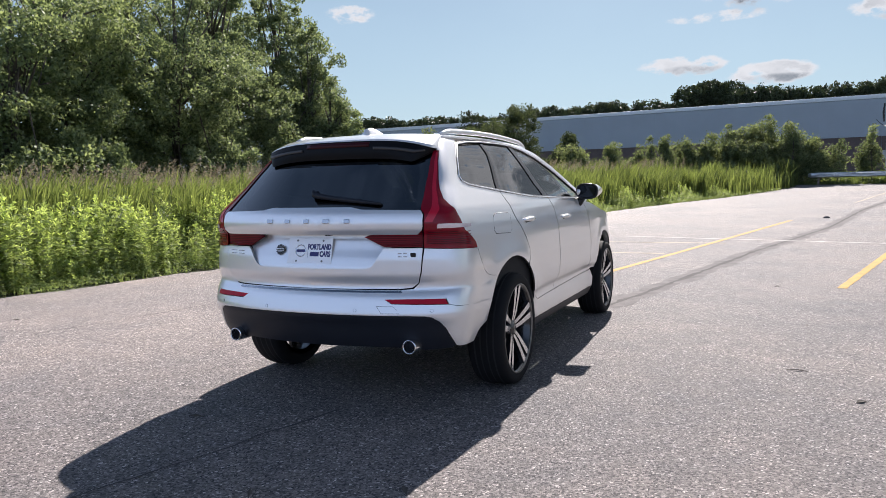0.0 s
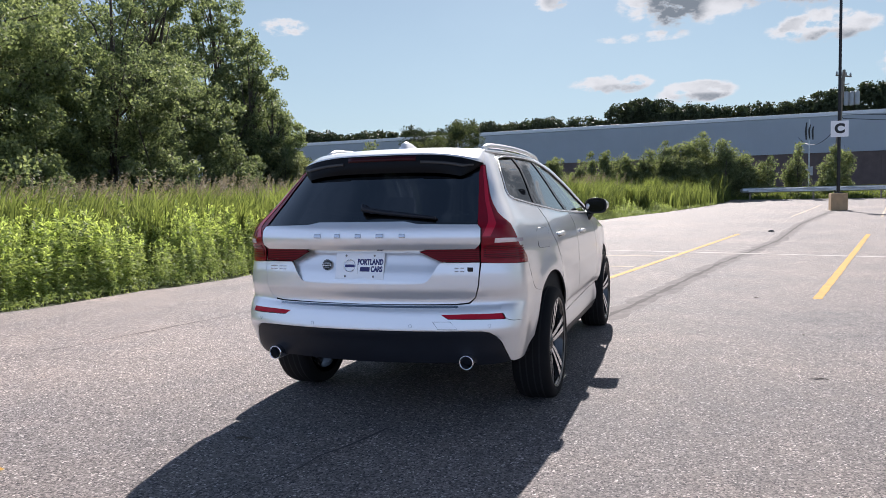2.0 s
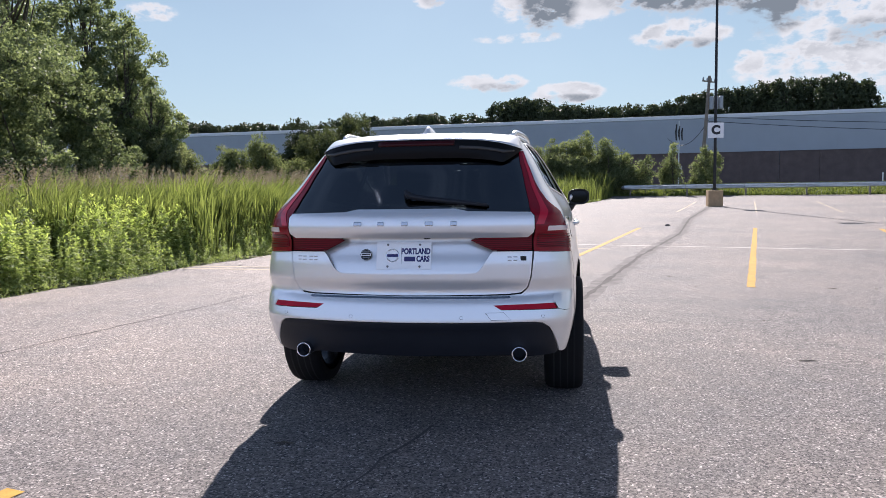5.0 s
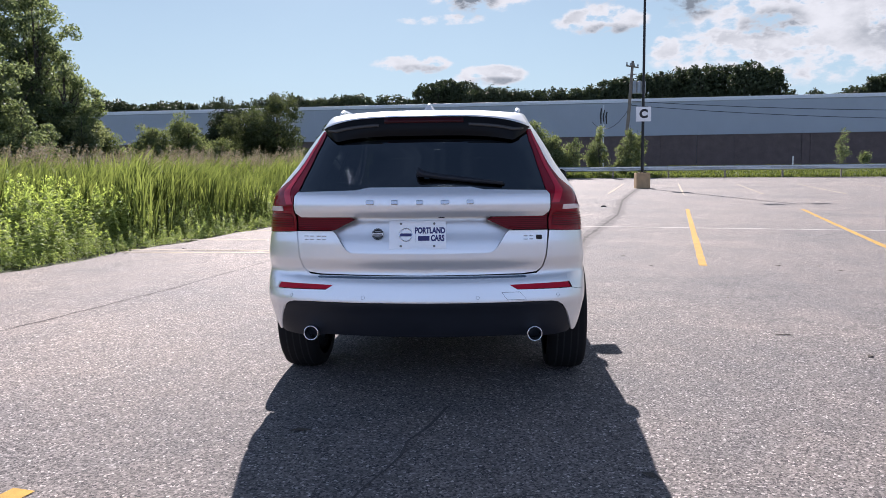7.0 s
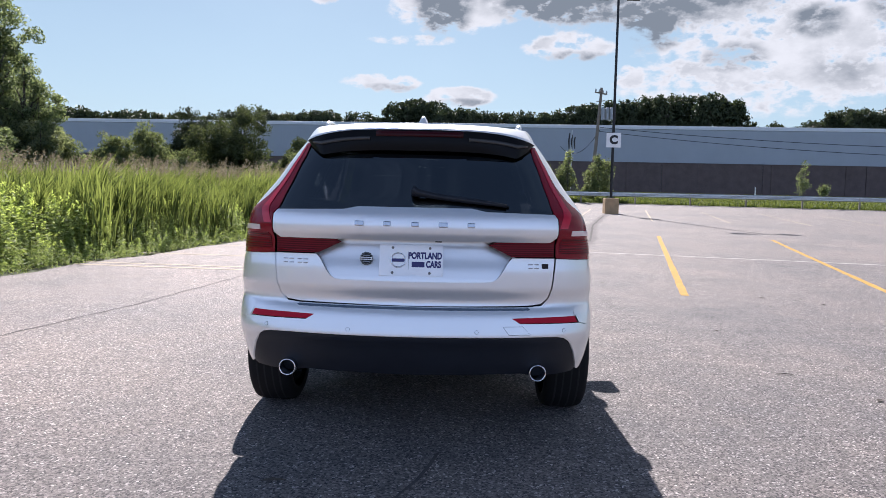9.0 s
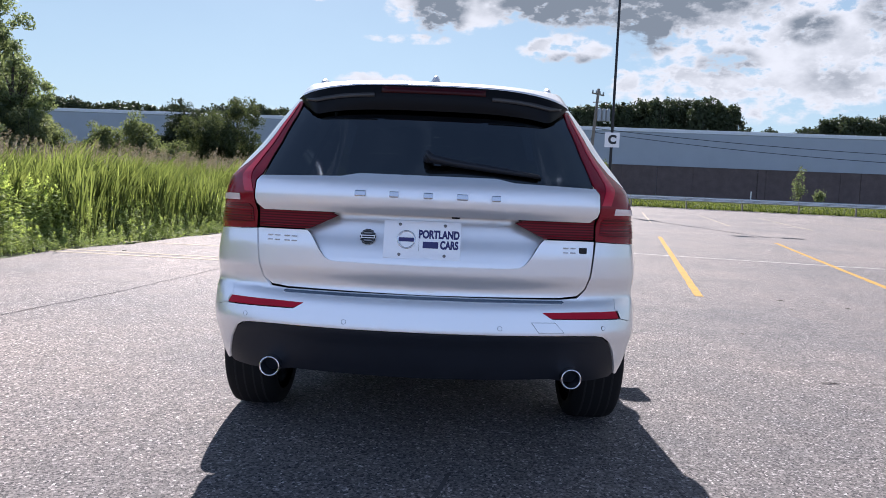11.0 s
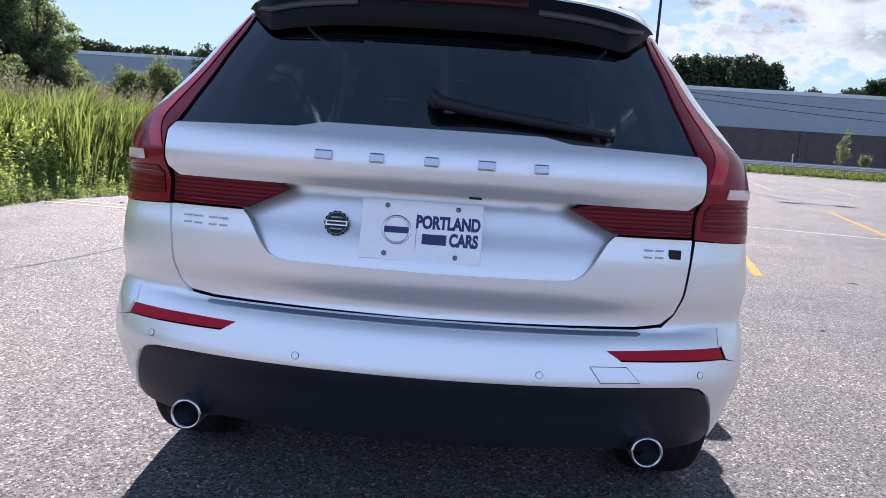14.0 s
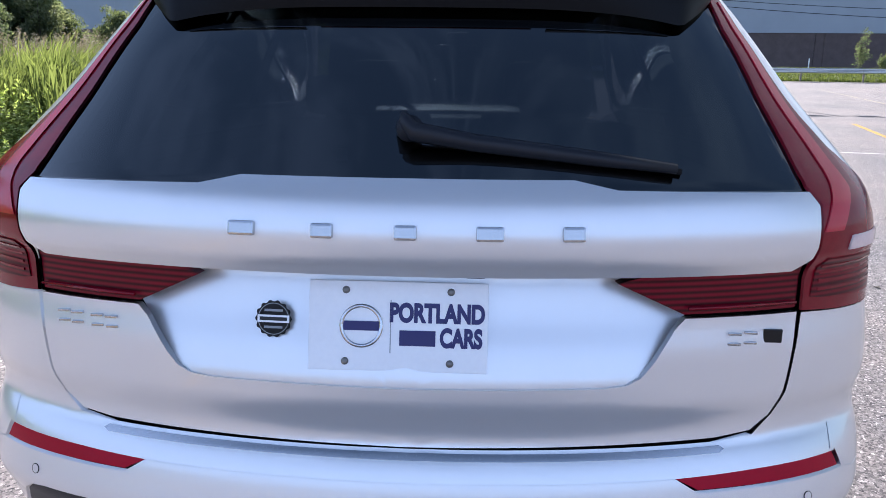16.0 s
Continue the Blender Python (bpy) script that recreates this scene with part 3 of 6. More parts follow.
# ---- plants ----
def leaves(centres, radii, count, size, rng, droop=0.2):
    """Leaf corners scattered in clumps: (n, 4, 3)."""
    n = len(centres)
    idx = rng.integers(0, n, count)
    d = rng.normal(size=(count, 3))
    d /= np.linalg.norm(d, axis=1, keepdims=True)
    p = centres[idx] + d * (radii[idx] * rng.random(count) ** 0.45)[:, None] * np.array((1, 1, 0.8))
    a = rng.normal(size=(count, 3)) + np.array((0, 0, -droop))
    a /= np.linalg.norm(a, axis=1, keepdims=True)
    b = np.cross(a, rng.normal(size=(count, 3)))
    b /= np.linalg.norm(b, axis=1, keepdims=True)
    s = (size * rng.uniform(0.6, 1.4, count))[:, None]
    return np.stack((p - a * s, p - b * s * 0.55, p + a * s, p + b * s * 0.55), 1)


def crown_clumps(rng, lobes, count, spread):
    """Clump centres in the outer part of some ellipsoid lobes."""
    lobes = np.array(lobes, float)
    pick = rng.choice(len(lobes), count, p=(v := lobes[:, 3] * lobes[:, 4] * lobes[:, 5]) / v.sum())
    d = rng.normal(size=(count, 3))
    d /= np.linalg.norm(d, axis=1, keepdims=True)
    r = rng.uniform(0.35, 1.05, count) ** 0.6
    c = lobes[pick, :3] + d * lobes[pick, 3:] * r[:, None]
    return c, rng.uniform(0.6, 1.3, count) * spread


def branch_mesh(name, rng, height, girth, lobes):
    bm = bmesh.new()
    bend = rng.normal(size=(5, 2)) * 0.02 * height
    pts = [(bend[:k, 0].sum() * 0.5, bend[:k, 1].sum() * 0.5, height * k / 5 - (0.3 if k == 0 else 0)) for k in range(6)]
    tube(bm, pts, [girth * (1 - 0.15 * k) for k in range(6)], 8)
    for lx, ly, lz, ra, rb, rc in lobes:
        for _ in range(3):
            k = rng.integers(1, 4)
            s = Vector(pts[k])
            e = Vector((lx + rng.normal() * ra * 0.4, ly + rng.normal() * rb * 0.4, lz + rng.normal() * rc * 0.3))
            m = s.lerp(e, 0.5) + Vector((0, 0, 0.15 * (e - s).length))
            tube(bm, [s, m, e], [girth * 0.38, girth * 0.24, girth * 0.08], 6)
    return finish(name, bm, M["bark"], True)


def tree(name, x, y, lobes, height, girth, clumps, count, size, material, seed, label, group="", spread=0.55, scale=1.0, bare=True):
    rng = np.random.default_rng(seed)
    t = thing(name, (x, y, rise(y) - 0.05), label, "tree" if name == "tree" else "shrub", group)
    c, r = crown_clumps(rng, lobes, clumps, spread)
    c[:, 2] = np.maximum(c[:, 2], 0.25)
    part("crown", quads("crown", leaves(c, r, count, size, rng), material), None, t)
    if bare:
        part("trunk", branch_mesh("trunk", rng, height, girth, lobes), None, t)
    return t


def lobed(seed, height, wide, base, n=7):
    """Some overlapping ellipsoids for a crown of this height and half-width."""
    rng = np.random.default_rng(seed)
    out = []
    for k in range(n):
        f = (k + 0.5) / n
        w = wide * (0.55 + 0.75 * math.sin(math.pi * min(0.98, 0.25 + 0.75 * f)) * (1 - 0.35 * f))
        out.append((rng.normal() * wide * 0.32, rng.normal() * wide * 0.32, base + (height - base) * (0.08 + 0.84 * f), w * 0.62, w * 0.62, (height - base) / n * 1.25))
    return out


DENSE = "tall dense dark green broadleaf tree behind the reeds"
spots = [
    (-34.6, 46.5, 21.0, 4.9, "leaf_dark", 11), (-30.9, 45.5, 12.0, 2.3, "leaf_dark", 12), (-32.8, 37.0, 18.0, 4.8, "leaf_dark", 13),
    (-29.0, 29.5, 14.0, 4.0, "leaf_dark", 14), (-39.0, 43.0, 21.0, 5.5, "leaf_dark", 15), (-33.5, 28.0, 17.5, 5.2, "leaf_mid", 16),
    (-26.0, 17.0, 10.0, 3.4, "leaf_mid", 17), (-31.5, 18.5, 16.0, 5.0, "leaf_mid", 18), (-27.5, 8.0, 11.5, 3.8, "leaf_mid", 19), (-39.0, 33.0, 20.0, 5.5, "leaf_mid", 20),
    (-28.6, 45.0, 8.3, 1.7, "leaf_dark", 21), (-29.4, 22.5, 14.0, 4.0, "leaf_mid", 22), (-33.8, 51.0, 15.0, 3.0, "leaf_dark", 23),
]
for x, y, h, w, leaf, seed in spots:
    tree("tree", x, y, lobed(seed, h, w, 1.2, 11), h, 0.2, int(88 * w), int(8500 * w), 0.105 if y > 30 else 0.085, M[leaf], seed, DENSE, "tall trees behind the reeds", 0.60)
for x, y, h, w, leaf, seed in ((-27.0, 44.5, 6.0, 1.3, "leaf_mid", 31), (-27.0, 38.0, 5.0, 1.7, "leaf_dark", 32), (-26.2, 43.0, 4.6, 1.2, "leaf_olive", 33), (-26.0, 45.0, 3.6, 1.0, "leaf_olive", 34), (-24.4, 20.0, 3.8, 1.5, "leaf_mid", 35), (-23.8, 12.5, 4.4, 1.8, "leaf_mid", 36), (-26.2, 30.5, 4.0, 1.5, "leaf_dark", 37)):
    tree("shrub", x, y, lobed(seed, h, w, 0.4, 6), h, 0.05, 170, 11000, 0.085, M[leaf], seed, "olive green shrub at the foot of the tall trees", "shrubs by the reeds", 0.45)
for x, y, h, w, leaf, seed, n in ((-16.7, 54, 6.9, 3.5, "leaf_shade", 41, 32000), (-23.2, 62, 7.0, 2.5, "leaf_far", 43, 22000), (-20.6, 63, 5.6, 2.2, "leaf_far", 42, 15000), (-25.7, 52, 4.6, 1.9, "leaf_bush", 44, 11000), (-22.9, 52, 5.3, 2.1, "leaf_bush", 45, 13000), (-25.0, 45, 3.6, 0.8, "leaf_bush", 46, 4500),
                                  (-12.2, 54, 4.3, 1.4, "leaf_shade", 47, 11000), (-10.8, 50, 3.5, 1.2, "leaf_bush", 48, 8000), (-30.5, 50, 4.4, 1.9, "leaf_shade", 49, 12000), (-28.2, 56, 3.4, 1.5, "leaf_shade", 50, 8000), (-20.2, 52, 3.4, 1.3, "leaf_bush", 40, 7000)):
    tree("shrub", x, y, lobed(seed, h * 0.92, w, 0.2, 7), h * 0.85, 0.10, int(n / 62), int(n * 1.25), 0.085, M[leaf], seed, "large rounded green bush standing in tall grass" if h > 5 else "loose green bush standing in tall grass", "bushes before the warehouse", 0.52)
for x, y, h, w, seed, n in ((-7.7, 50, 3.7, 0.95, 51, 8000), (-4.1, 50, 3.8, 0.7, 52, 8000), (-2.8, 50, 3.5, 0.6, 53, 7000), (-1.6, 50, 4.0, 0.7, 54, 8000), (-0.2, 50, 4.4, 1.0, 55, 11000), (0.9, 51.5, 4.2, 1.3, 62, 13000), (2.0, 51, 4.7, 1.5, 56, 16000), (3.3, 51.5, 4.2, 1.1, 59, 13000), (3.9, 50.6, 3.4, 0.8, 63, 8000), (1.6, 49.6, 3.0, 1.4, 64, 10000), (-0.6, 52.5, 3.4, 1.2, 65, 9000), (-3.3, 51.5, 3.3, 1.2, 68, 9000), (-6.2, 51.5, 3.0, 1.2, 69, 9000), (4.9, 51.6, 3.2, 1.2, 70, 9000)):
    tree("shrub", x, y, lobed(seed, h * 0.92, w, 0.15, 6), h * 0.85, 0.06, 150, n, 0.07, M["leaf_bush"], seed, "bushy green shrub beyond the guard rail", "shrubs by the guard rail", 0.42)
for x, y, h, w, seed in ((-5.2, 50, 3.5, 0.35, 81), (5.1, 51, 3.4, 0.55, 82), (6.6, 51, 3.0, 0.7, 83), (8.65, 52, 3.6, 0.65, 56), (8.2, 52.5, 2.6, 0.5, 57), (11.0, 52, 3.8, 0.75, 58), (11.6, 52.6, 3.4, 0.7, 66), (10.4, 52.4, 2.8, 0.6, 67), (30.0, 60, 3.3, 0.45, 60), (32.8, 62, 1.2, 0.35, 61)):
    tree("shrub", x, y, lobed(seed, h, w, 0.3, 7), h, 0.03, 70, 2300 if x < 20 else 800, 0.07, M["leaf_bush"], seed, "thin feathery sapling beyond the guard rail", "saplings by the guard rail", 0.33)
rng0 = np.random.default_rng(5)
SKYLINE = ((-46, 18.2), (-36, 17.5), (-29, 16.9), (-25.6, 16.8), (-23, 17.3), (-20, 17.4), (-16.5, 17.6), (-15.3, 18.8), (-10.7, 18.9), (-9.2, 18.2), (-8, 19.2), (-6.8, 19.0), (-5.4, 17.9), (-4.6, 21.8), (-3.2, 22.8), (-2.0, 21.6), (-1.2, 20.7), (-0.6, 20.8), (0.9, 20.5), (1.8, 19.4), (4.2, 19.7), (7.7, 19.8), (8.8, 21), (10.7, 21.6), (12.4, 22.1), (14.1, 22.8), (16.1, 23.1), (17.8, 23.6), (19.8, 23.1), (20.9, 22.2), (21.7, 19.0), (22.1, 17.6), (22.8, 19.9), (23.4, 18.6), (24, 16.0), (25.6, 16.0), (26.5, 18.6), (28.3, 19.6), (30, 18.8), (33, 20.5), (52, 22))
for k, az in enumerate(np.arange(-46, 52, 1.42)):
    az += rng0.uniform(-0.25, 0.25)
    top = float(np.interp(az, *zip(*SKYLINE))) + rng0.uniform(-0.6, 0.2)
    d = 152.0 + rng0.uniform(-3, 3)
    base = rise(150)
    top -= base
    w = 2.3 if not 21.4 < az < 26 else 1.2
    crown = [(0, 0, top - 1.9, w * 1.35, 2.4, 1.45), (rng0.uniform(-1.5, 1.5), -0.8, top - 2.6, w * 1.1, 2.0, 1.5), (0, 0, top - 4.4, w * 1.7, 2.6, 2.4), (0, 0, top - 7.0, w * 1.7, 2.6, 2.4)]
    tree("tree", d * math.sin(radians(az)), d * math.cos(radians(az)), crown, top - 3, 0.3, 230, 9000, 0.25, M["leaf_far"], 170 + k, "distant dark green tree above the warehouse roof", "wooded skyline", 0.85)


# ---- reeds and weeds ----
def blades(rng, x, y, height, width, lean):
    """Bent blades of two quads each: (2n, 4, 3)."""
    n = len(x)
    z = np.array([rise(v) for v in y]) - 0.03
    az = rng.uniform(0, 2 * np.pi, n)
    bend = rng.uniform(0.15, 1.0, n) * lean * height
    sx, sy = np.cos(az + 1.57) * width, np.sin(az + 1.57) * width
    ux, uy = np.cos(az) * bend, np.sin(az) * bend

    def ring(f, w, k):
        c = np.stack((x + ux * k, y + uy * k, z + height * f), 1)
        s = np.stack((sx * w, sy * w, np.zeros(n)), 1)
        return c - s, c + s

    a0, a1 = ring(0, 1, 0)
    b0, b1 = ring(0.55, 0.9, 0.25)
    c0, c1 = ring(0.97, 0.12, 1.0)
    return np.concatenate((np.stack((a0, a1, b1, b0), 1), np.stack((b0, b1, c1, c0), 1)))


def field(rng, n, y0, y1, near, far):
    y = rng.uniform(y0, y1, n)
    e = np.interp(y, [p[1] for p in KERB], [p[0] for p in KERB])
    return e - near - (far - near) * rng.random(n), y


def patchy(x, y, s, seed):
    return np.array([noise.noise((a * s, b * s, seed)) for a, b in zip(x, y)])


def kerb_at(y):
    return np.interp(y, [p[1] for p in KERB], [p[0] for p in KERB])


def arching(rng, x, y, z, height, width, reach, az):
    """Long blades of three quads that arch over towards az: (3n, 4, 3)."""
    n = len(x)
    turn = az + np.pi / 2 + rng.normal(size=n) * 0.7
    side = np.stack((np.cos(turn), np.sin(turn), np.zeros(n)), 1) * width[:, None]
    ahead = np.stack((np.cos(az), np.sin(az), np.zeros(n)), 1) * reach[:, None]
    foot = np.stack((x, y, z), 1)
    up = np.zeros((n, 3))
    up[:, 2] = height
    rings = [(foot + ahead * k + up * f, side * w) for f, k, w in ((0.0, 0.0, 0.8), (0.45, 0.14, 1.0), (0.83, 0.5, 0.8), (0.97, 1.0, 0.08))]
    return np.concatenate([np.stack((c0 - s0, c0 + s0, c1 + s1, c1 - s1), 1) for (c0, s0), (c1, s1) in zip(rings, rings[1:])])


def reed_stand(name, n, y0, y1, near, far, hh, per, material, seed, label, wide=0.013):
    """Clumps of reed, each leaning its own way, with dark gaps between them."""
    rng = np.random.default_rng(seed)
    cx, cy = field(rng, n, y0, y1, near, far)
    p = patchy(cx, cy, 0.45, seed * 0.37)
    keep = p > -0.20
    cx, cy, p = cx[keep], cy[keep], p[keep]
    n = len(cx)
    tall = hh * (1.0 + 0.35 * p + rng.normal(size=n) * 0.10)
    lean = rng.normal(size=n) * 0.9 + 0.2
    i = np.repeat(np.arange(n), per)
    m = len(i)
    r = np.abs(rng.normal(size=m)) * 0.20
    a = rng.uniform(0, 2 * np.pi, m)
    x, y = cx[i] + r * np.cos(a), cy[i] + r * np.sin(a)
    h = tall[i] * rng.uniform(0.6, 1.08, m)
    z = np.array([rise(v) for v in y]) - 0.04
    q = arching(rng, x, y, z, h, rng.uniform(0.5, 1.2, m) * wide, h * rng.uniform(0.08, 0.42, m), lean[i] + rng.normal(size=m) * 0.7)
    tagged(part(name, quads(name, q, material)), label, "reeds", kind="stuff")


reed_stand("reeds", 1500, -4, 40, 1.7, 11.0, 1.45, 46, M["reed"], 21, "tall green reeds leaning in dense clumps")
reed_stand("young_reeds", 620, 8.5, 46, 0.8, 4.0, 1.3, 34, M["reed"], 22, "lower fresh green reeds along the lot's edge", 0.016)
rng = np.random.default_rng(23)
x, y = field(rng, 1500, -4, 44, 5.0, 13.0)
h = rng.uniform(1.5, 2.1, len(x))
z = np.array([rise(v) for v in y])
lean = rng.normal(size=len(x)) * 0.5
q = [arching(rng, x, y, z, h, np.full(len(x), 0.004), h * 0.12, lean)]
i = np.repeat(np.arange(len(x)), 34)
f = rng.random(len(i))
spot = np.stack((x[i] + np.cos(lean[i]) * h[i] * 0.12 * (0.7 + 0.5 * f), y[i] + np.sin(lean[i]) * h[i] * 0.12 * (0.7 + 0.5 * f), z[i] + h[i] * (0.84 + 0.17 * f)), 1)
off = rng.normal(size=(len(i), 3)) * 0.030
d = np.stack((np.cos(lean[i]) * 0.05, np.sin(lean[i]) * 0.05, rng.uniform(-0.05, 0.05, len(i))), 1)
w = rng.normal(size=(len(i), 3)) * 0.010
q.append(np.stack((spot + off, spot + off + d * 0.5 - w, spot + off + d, spot + off + d * 0.5 + w), 1))
tagged(part("reed_plumes", quads("reed_plumes", np.concatenate(q), M["reed_old"])), "drooping purple-grey plumes over the green reeds", "reeds", kind="stuff")


def weed_patch(name, n, y0, y1, near, far, hh, per, leaf, material, tips, seed, label, cut=-9.0):
    """Upright leafy weeds: a stem with leaves all round it, and at its top a tuft of young leaves in the material tips."""
    rng = np.random.default_rng(seed)
    x, y = field(rng, n, y0, y1, near, far)
    p = patchy(x, y, 0.6, seed)
    e = kerb_at(y) - x
    h = hh * (0.88 + 1.0 * p + rng.normal(size=n) * 0.13) * np.clip(0.34 + e * 0.75, 0.3, 1.0) * np.interp(y, (6.5, 11.0), (1.0, 0.6))
    ok = p > cut
    x, y, h = x[ok], y[ok], np.clip(h[ok], 0.12, None)
    n = len(x)
    z = np.array([rise(v) for v in y])
    lx, ly = rng.normal(size=(n, 1)) * 0.07, rng.normal(size=(n, 1)) * 0.07

    def whorl(m, lo, hi, size, tilt_lo, tilt_hi):
        f = rng.uniform(lo, hi, (n, m))
        az = rng.uniform(0, 2 * np.pi, (n, m))
        tilt = tilt_lo + (tilt_hi - tilt_lo) * (f - lo) / (hi - lo) + rng.normal(size=(n, m)) * 0.2
        long = size * (1.15 - 0.55 * f) * rng.uniform(0.7, 1.2, (n, m)) * np.clip(h[:, None] / hh, 0.5, 1.1)
        foot = np.stack((x[:, None] + lx * f, y[:, None] + ly * f, z[:, None] + h[:, None] * f), -1)
        way = np.stack((np.cos(az) * np.cos(tilt), np.sin(az) * np.cos(tilt), np.sin(tilt)), -1) * long[..., None]
        roll = rng.normal(size=(n, m)) * 0.8
        flank = np.stack((-np.sin(az), np.cos(az), np.zeros((n, m))), -1)
        crown = np.stack((-np.cos(az) * np.sin(tilt), -np.sin(az) * np.sin(tilt), np.cos(tilt)), -1)
        side = (flank * np.cos(roll)[..., None] + crown * np.sin(roll)[..., None]) * long[..., None] * 0.15
        mid, end = foot + way * 0.55, foot + way
        end[..., 2] -= 0.22 * long
        return np.concatenate((np.stack((foot, mid - side, mid, mid + side), 2).reshape(-1, 4, 3), np.stack((mid - side, end, mid + side, mid), 2).reshape(-1, 4, 3)))

    stems = blades(rng, x, y, h * 0.95, 0.0025, 0.05)
    tagged(part(name, quads(name, np.concatenate((whorl(per, 0.06, 0.93, leaf, -0.35, 0.5), stems)), material)), label, "weeds", kind="stuff")
    if tips:
        tagged(part(name + "_tips", quads(name + "_tips", whorl(max(6, per // 5), 0.90, 1.04, leaf * 1.05, 0.5, 1.1), tips)), "young yellow-green shoots at the tops of the weeds", "weeds", kind="stuff")


weed_patch("goldenrod", 3300, -4, 36, 0.12, 2.4, 0.98, 50, 0.145, M["herb"], M["herb_tip"], 31, "bright green leafy weeds standing along the asphalt edge")
weed_patch("goldenrod_mounds", 1500, -3, 13, 0.3, 2.1, 1.0, 56, 0.135, M["herb"], M["herb_tip"], 35, "dense mounds of fresh yellow-green weeds", -0.05)
weed_patch("dark_weeds", 420, -4, 26, 0.5, 3.2, 1.1, 70, 0.15, M["herb_dark"], None, 32, "darker leafy weeds among the bright ones", 0.0)
weed_patch("verge_grass", 3600, -6, 44, -0.08, 0.7, 0.36, 14, 0.10, M["herb"], None, 33, "short ragged weeds at the verge")
rng = np.random.default_rng(41)
n = 42000
x, y = rng.uniform(-36, 80, n), rng.uniform(47, 74, n)
keep = (x < 4) | (y > 49.8 - 0.075 * (x - 5))
x, y = x[keep], y[keep]
h = np.where(x < 4, rng.uniform(0.9, 2.2, len(x)), rng.uniform(0.04, 0.18, len(x)))
tagged(part("far_grass", quads("far_grass", blades(rng, x, y, h, rng.uniform(0.012, 0.035, len(x)), 0.7), M["grass_far"])), "rough grass between the lot and the warehouse", "grass", kind="stuff")
n = 26000
x = rng.uniform(4, 75, n)
y = 49.7 - 0.075 * (x - 5) + 9.0 * rng.uniform(0, 1, n) ** 1.6
tagged(part("rail_grass", quads("rail_grass", blades(rng, x, y, rng.uniform(0.10, 0.30, n), rng.uniform(0.02, 0.05, n), 0.8), M["grass_far"])), "olive green grass strip under the guard rail", "grass", kind="stuff")
for name, n, mat_, label in (("far_reeds", 24000, "reed", "tall reeds filling the ground beside the lot"), ("far_dry_reeds", 14000, "reed_old", "dull brown reed tops before the bushes")):
    x, y = field(rng, n, 36 if name == "far_reeds" else 28, 62, 0.0 if name == "far_reeds" else 5.0, 34.0)
    h = rng.uniform(1.0, 2.0, len(x)) * (0.75 + 0.6 * patchy(x, y, 0.25, 4.0))
    tagged(part(name, quads(name, blades(rng, x, y, h, rng.uniform(0.008, 0.022, len(x)), 0.6), M[mat_])), label, "reeds", kind="stuff")
x, y = field(rng, 28000, 0, 48, 10.0, 34.0)
h = rng.uniform(1.0, 2.0, len(x))
tagged(part("back_reeds", quads("back_reeds", blades(rng, x, y, h, rng.uniform(0.01, 0.028, len(x)), 0.5), M["reed"])), "shaded reeds under the tall trees", "reeds", kind="stuff")


# ---- small things on the asphalt ----
def lump(name, x, y, r, h, material, label, category, seed):
    rng = random.Random(seed)
    bm = bmesh.new()
    bmesh.ops.create_icosphere(bm, subdivisions=2, radius=1.0)
    for v in bm.verts:
        k = rng.uniform(0.75, 1.15)
        v.co = (v.co.x * r * k, v.co.y * r * 0.7 * k, max(-0.2, v.co.z) * h * k)
    ob = part(name, bm, M[material])
    ob.matrix_basis = pose(x, y, rise(y) + 0.004, 0, 0, rng.uniform(0, 180))
    return tagged(ob, label, category)


lump("asphalt_lump", 3.93, 19.25, 0.12, 0.05, "crack", "small dark lump of asphalt lying on the lot", "debris", 2)
rng = random.Random(77)
for k in range(26):
    x, y = rng.uniform(-5.2, 5.0), rng.uniform(-2.5, 9.0)
    if abs(x) < 1.1 and y > -0.3:
        continue
    bm = bmesh.new()
    n, w = rng.uniform(0.03, 0.07), rng.uniform(0.008, 0.02)
    q = [bm.verts.new(p) for p in ((-n, 0, 0.004), (-n * 0.2, -w, 0.010), (n, 0, 0.006), (-n * 0.1, w, 0.014))]
    q2 = [bm.verts.new((p.co.x, p.co.y, p.co.z - 0.003)) for p in q]
    bm.faces.new(q)
    bm.faces.new(q2[::-1])
    for i in range(4):
        bm.faces.new((q[i], q2[i], q2[(i + 1) % 4], q[(i + 1) % 4]))
    ob = part("dry_leaf", bm, M["bark"])
    ob.matrix_basis = pose(x, y, rise(y), 0, 0, rng.uniform(0, 360))
    tagged(ob, "small dry brown leaf lying on asphalt", "leaf", "dry leaves on the lot")


# ---- the car: materials ----
def paint():
    t = Tree("silver_paint")
    flakes = t.node("ShaderNodeTexVoronoi", Scale=900.0)
    t.t.links.new(t.where(), flakes.inputs["Vector"])
    tone = t.mix(t.ramp(flakes.outputs["Distance"], 0.1, 0.7), (0.86, 0.855, 0.85), (0.785, 0.78, 0.78))
    dust = t.ramp(t.noise(2.2, 5), 0.3, 0.8, 0.30, 0.34)
    return t.plain(Base_Color=tone, Metallic=0.58, Roughness=dust, Coat_Weight=0.8, Coat_Roughness=0.05)


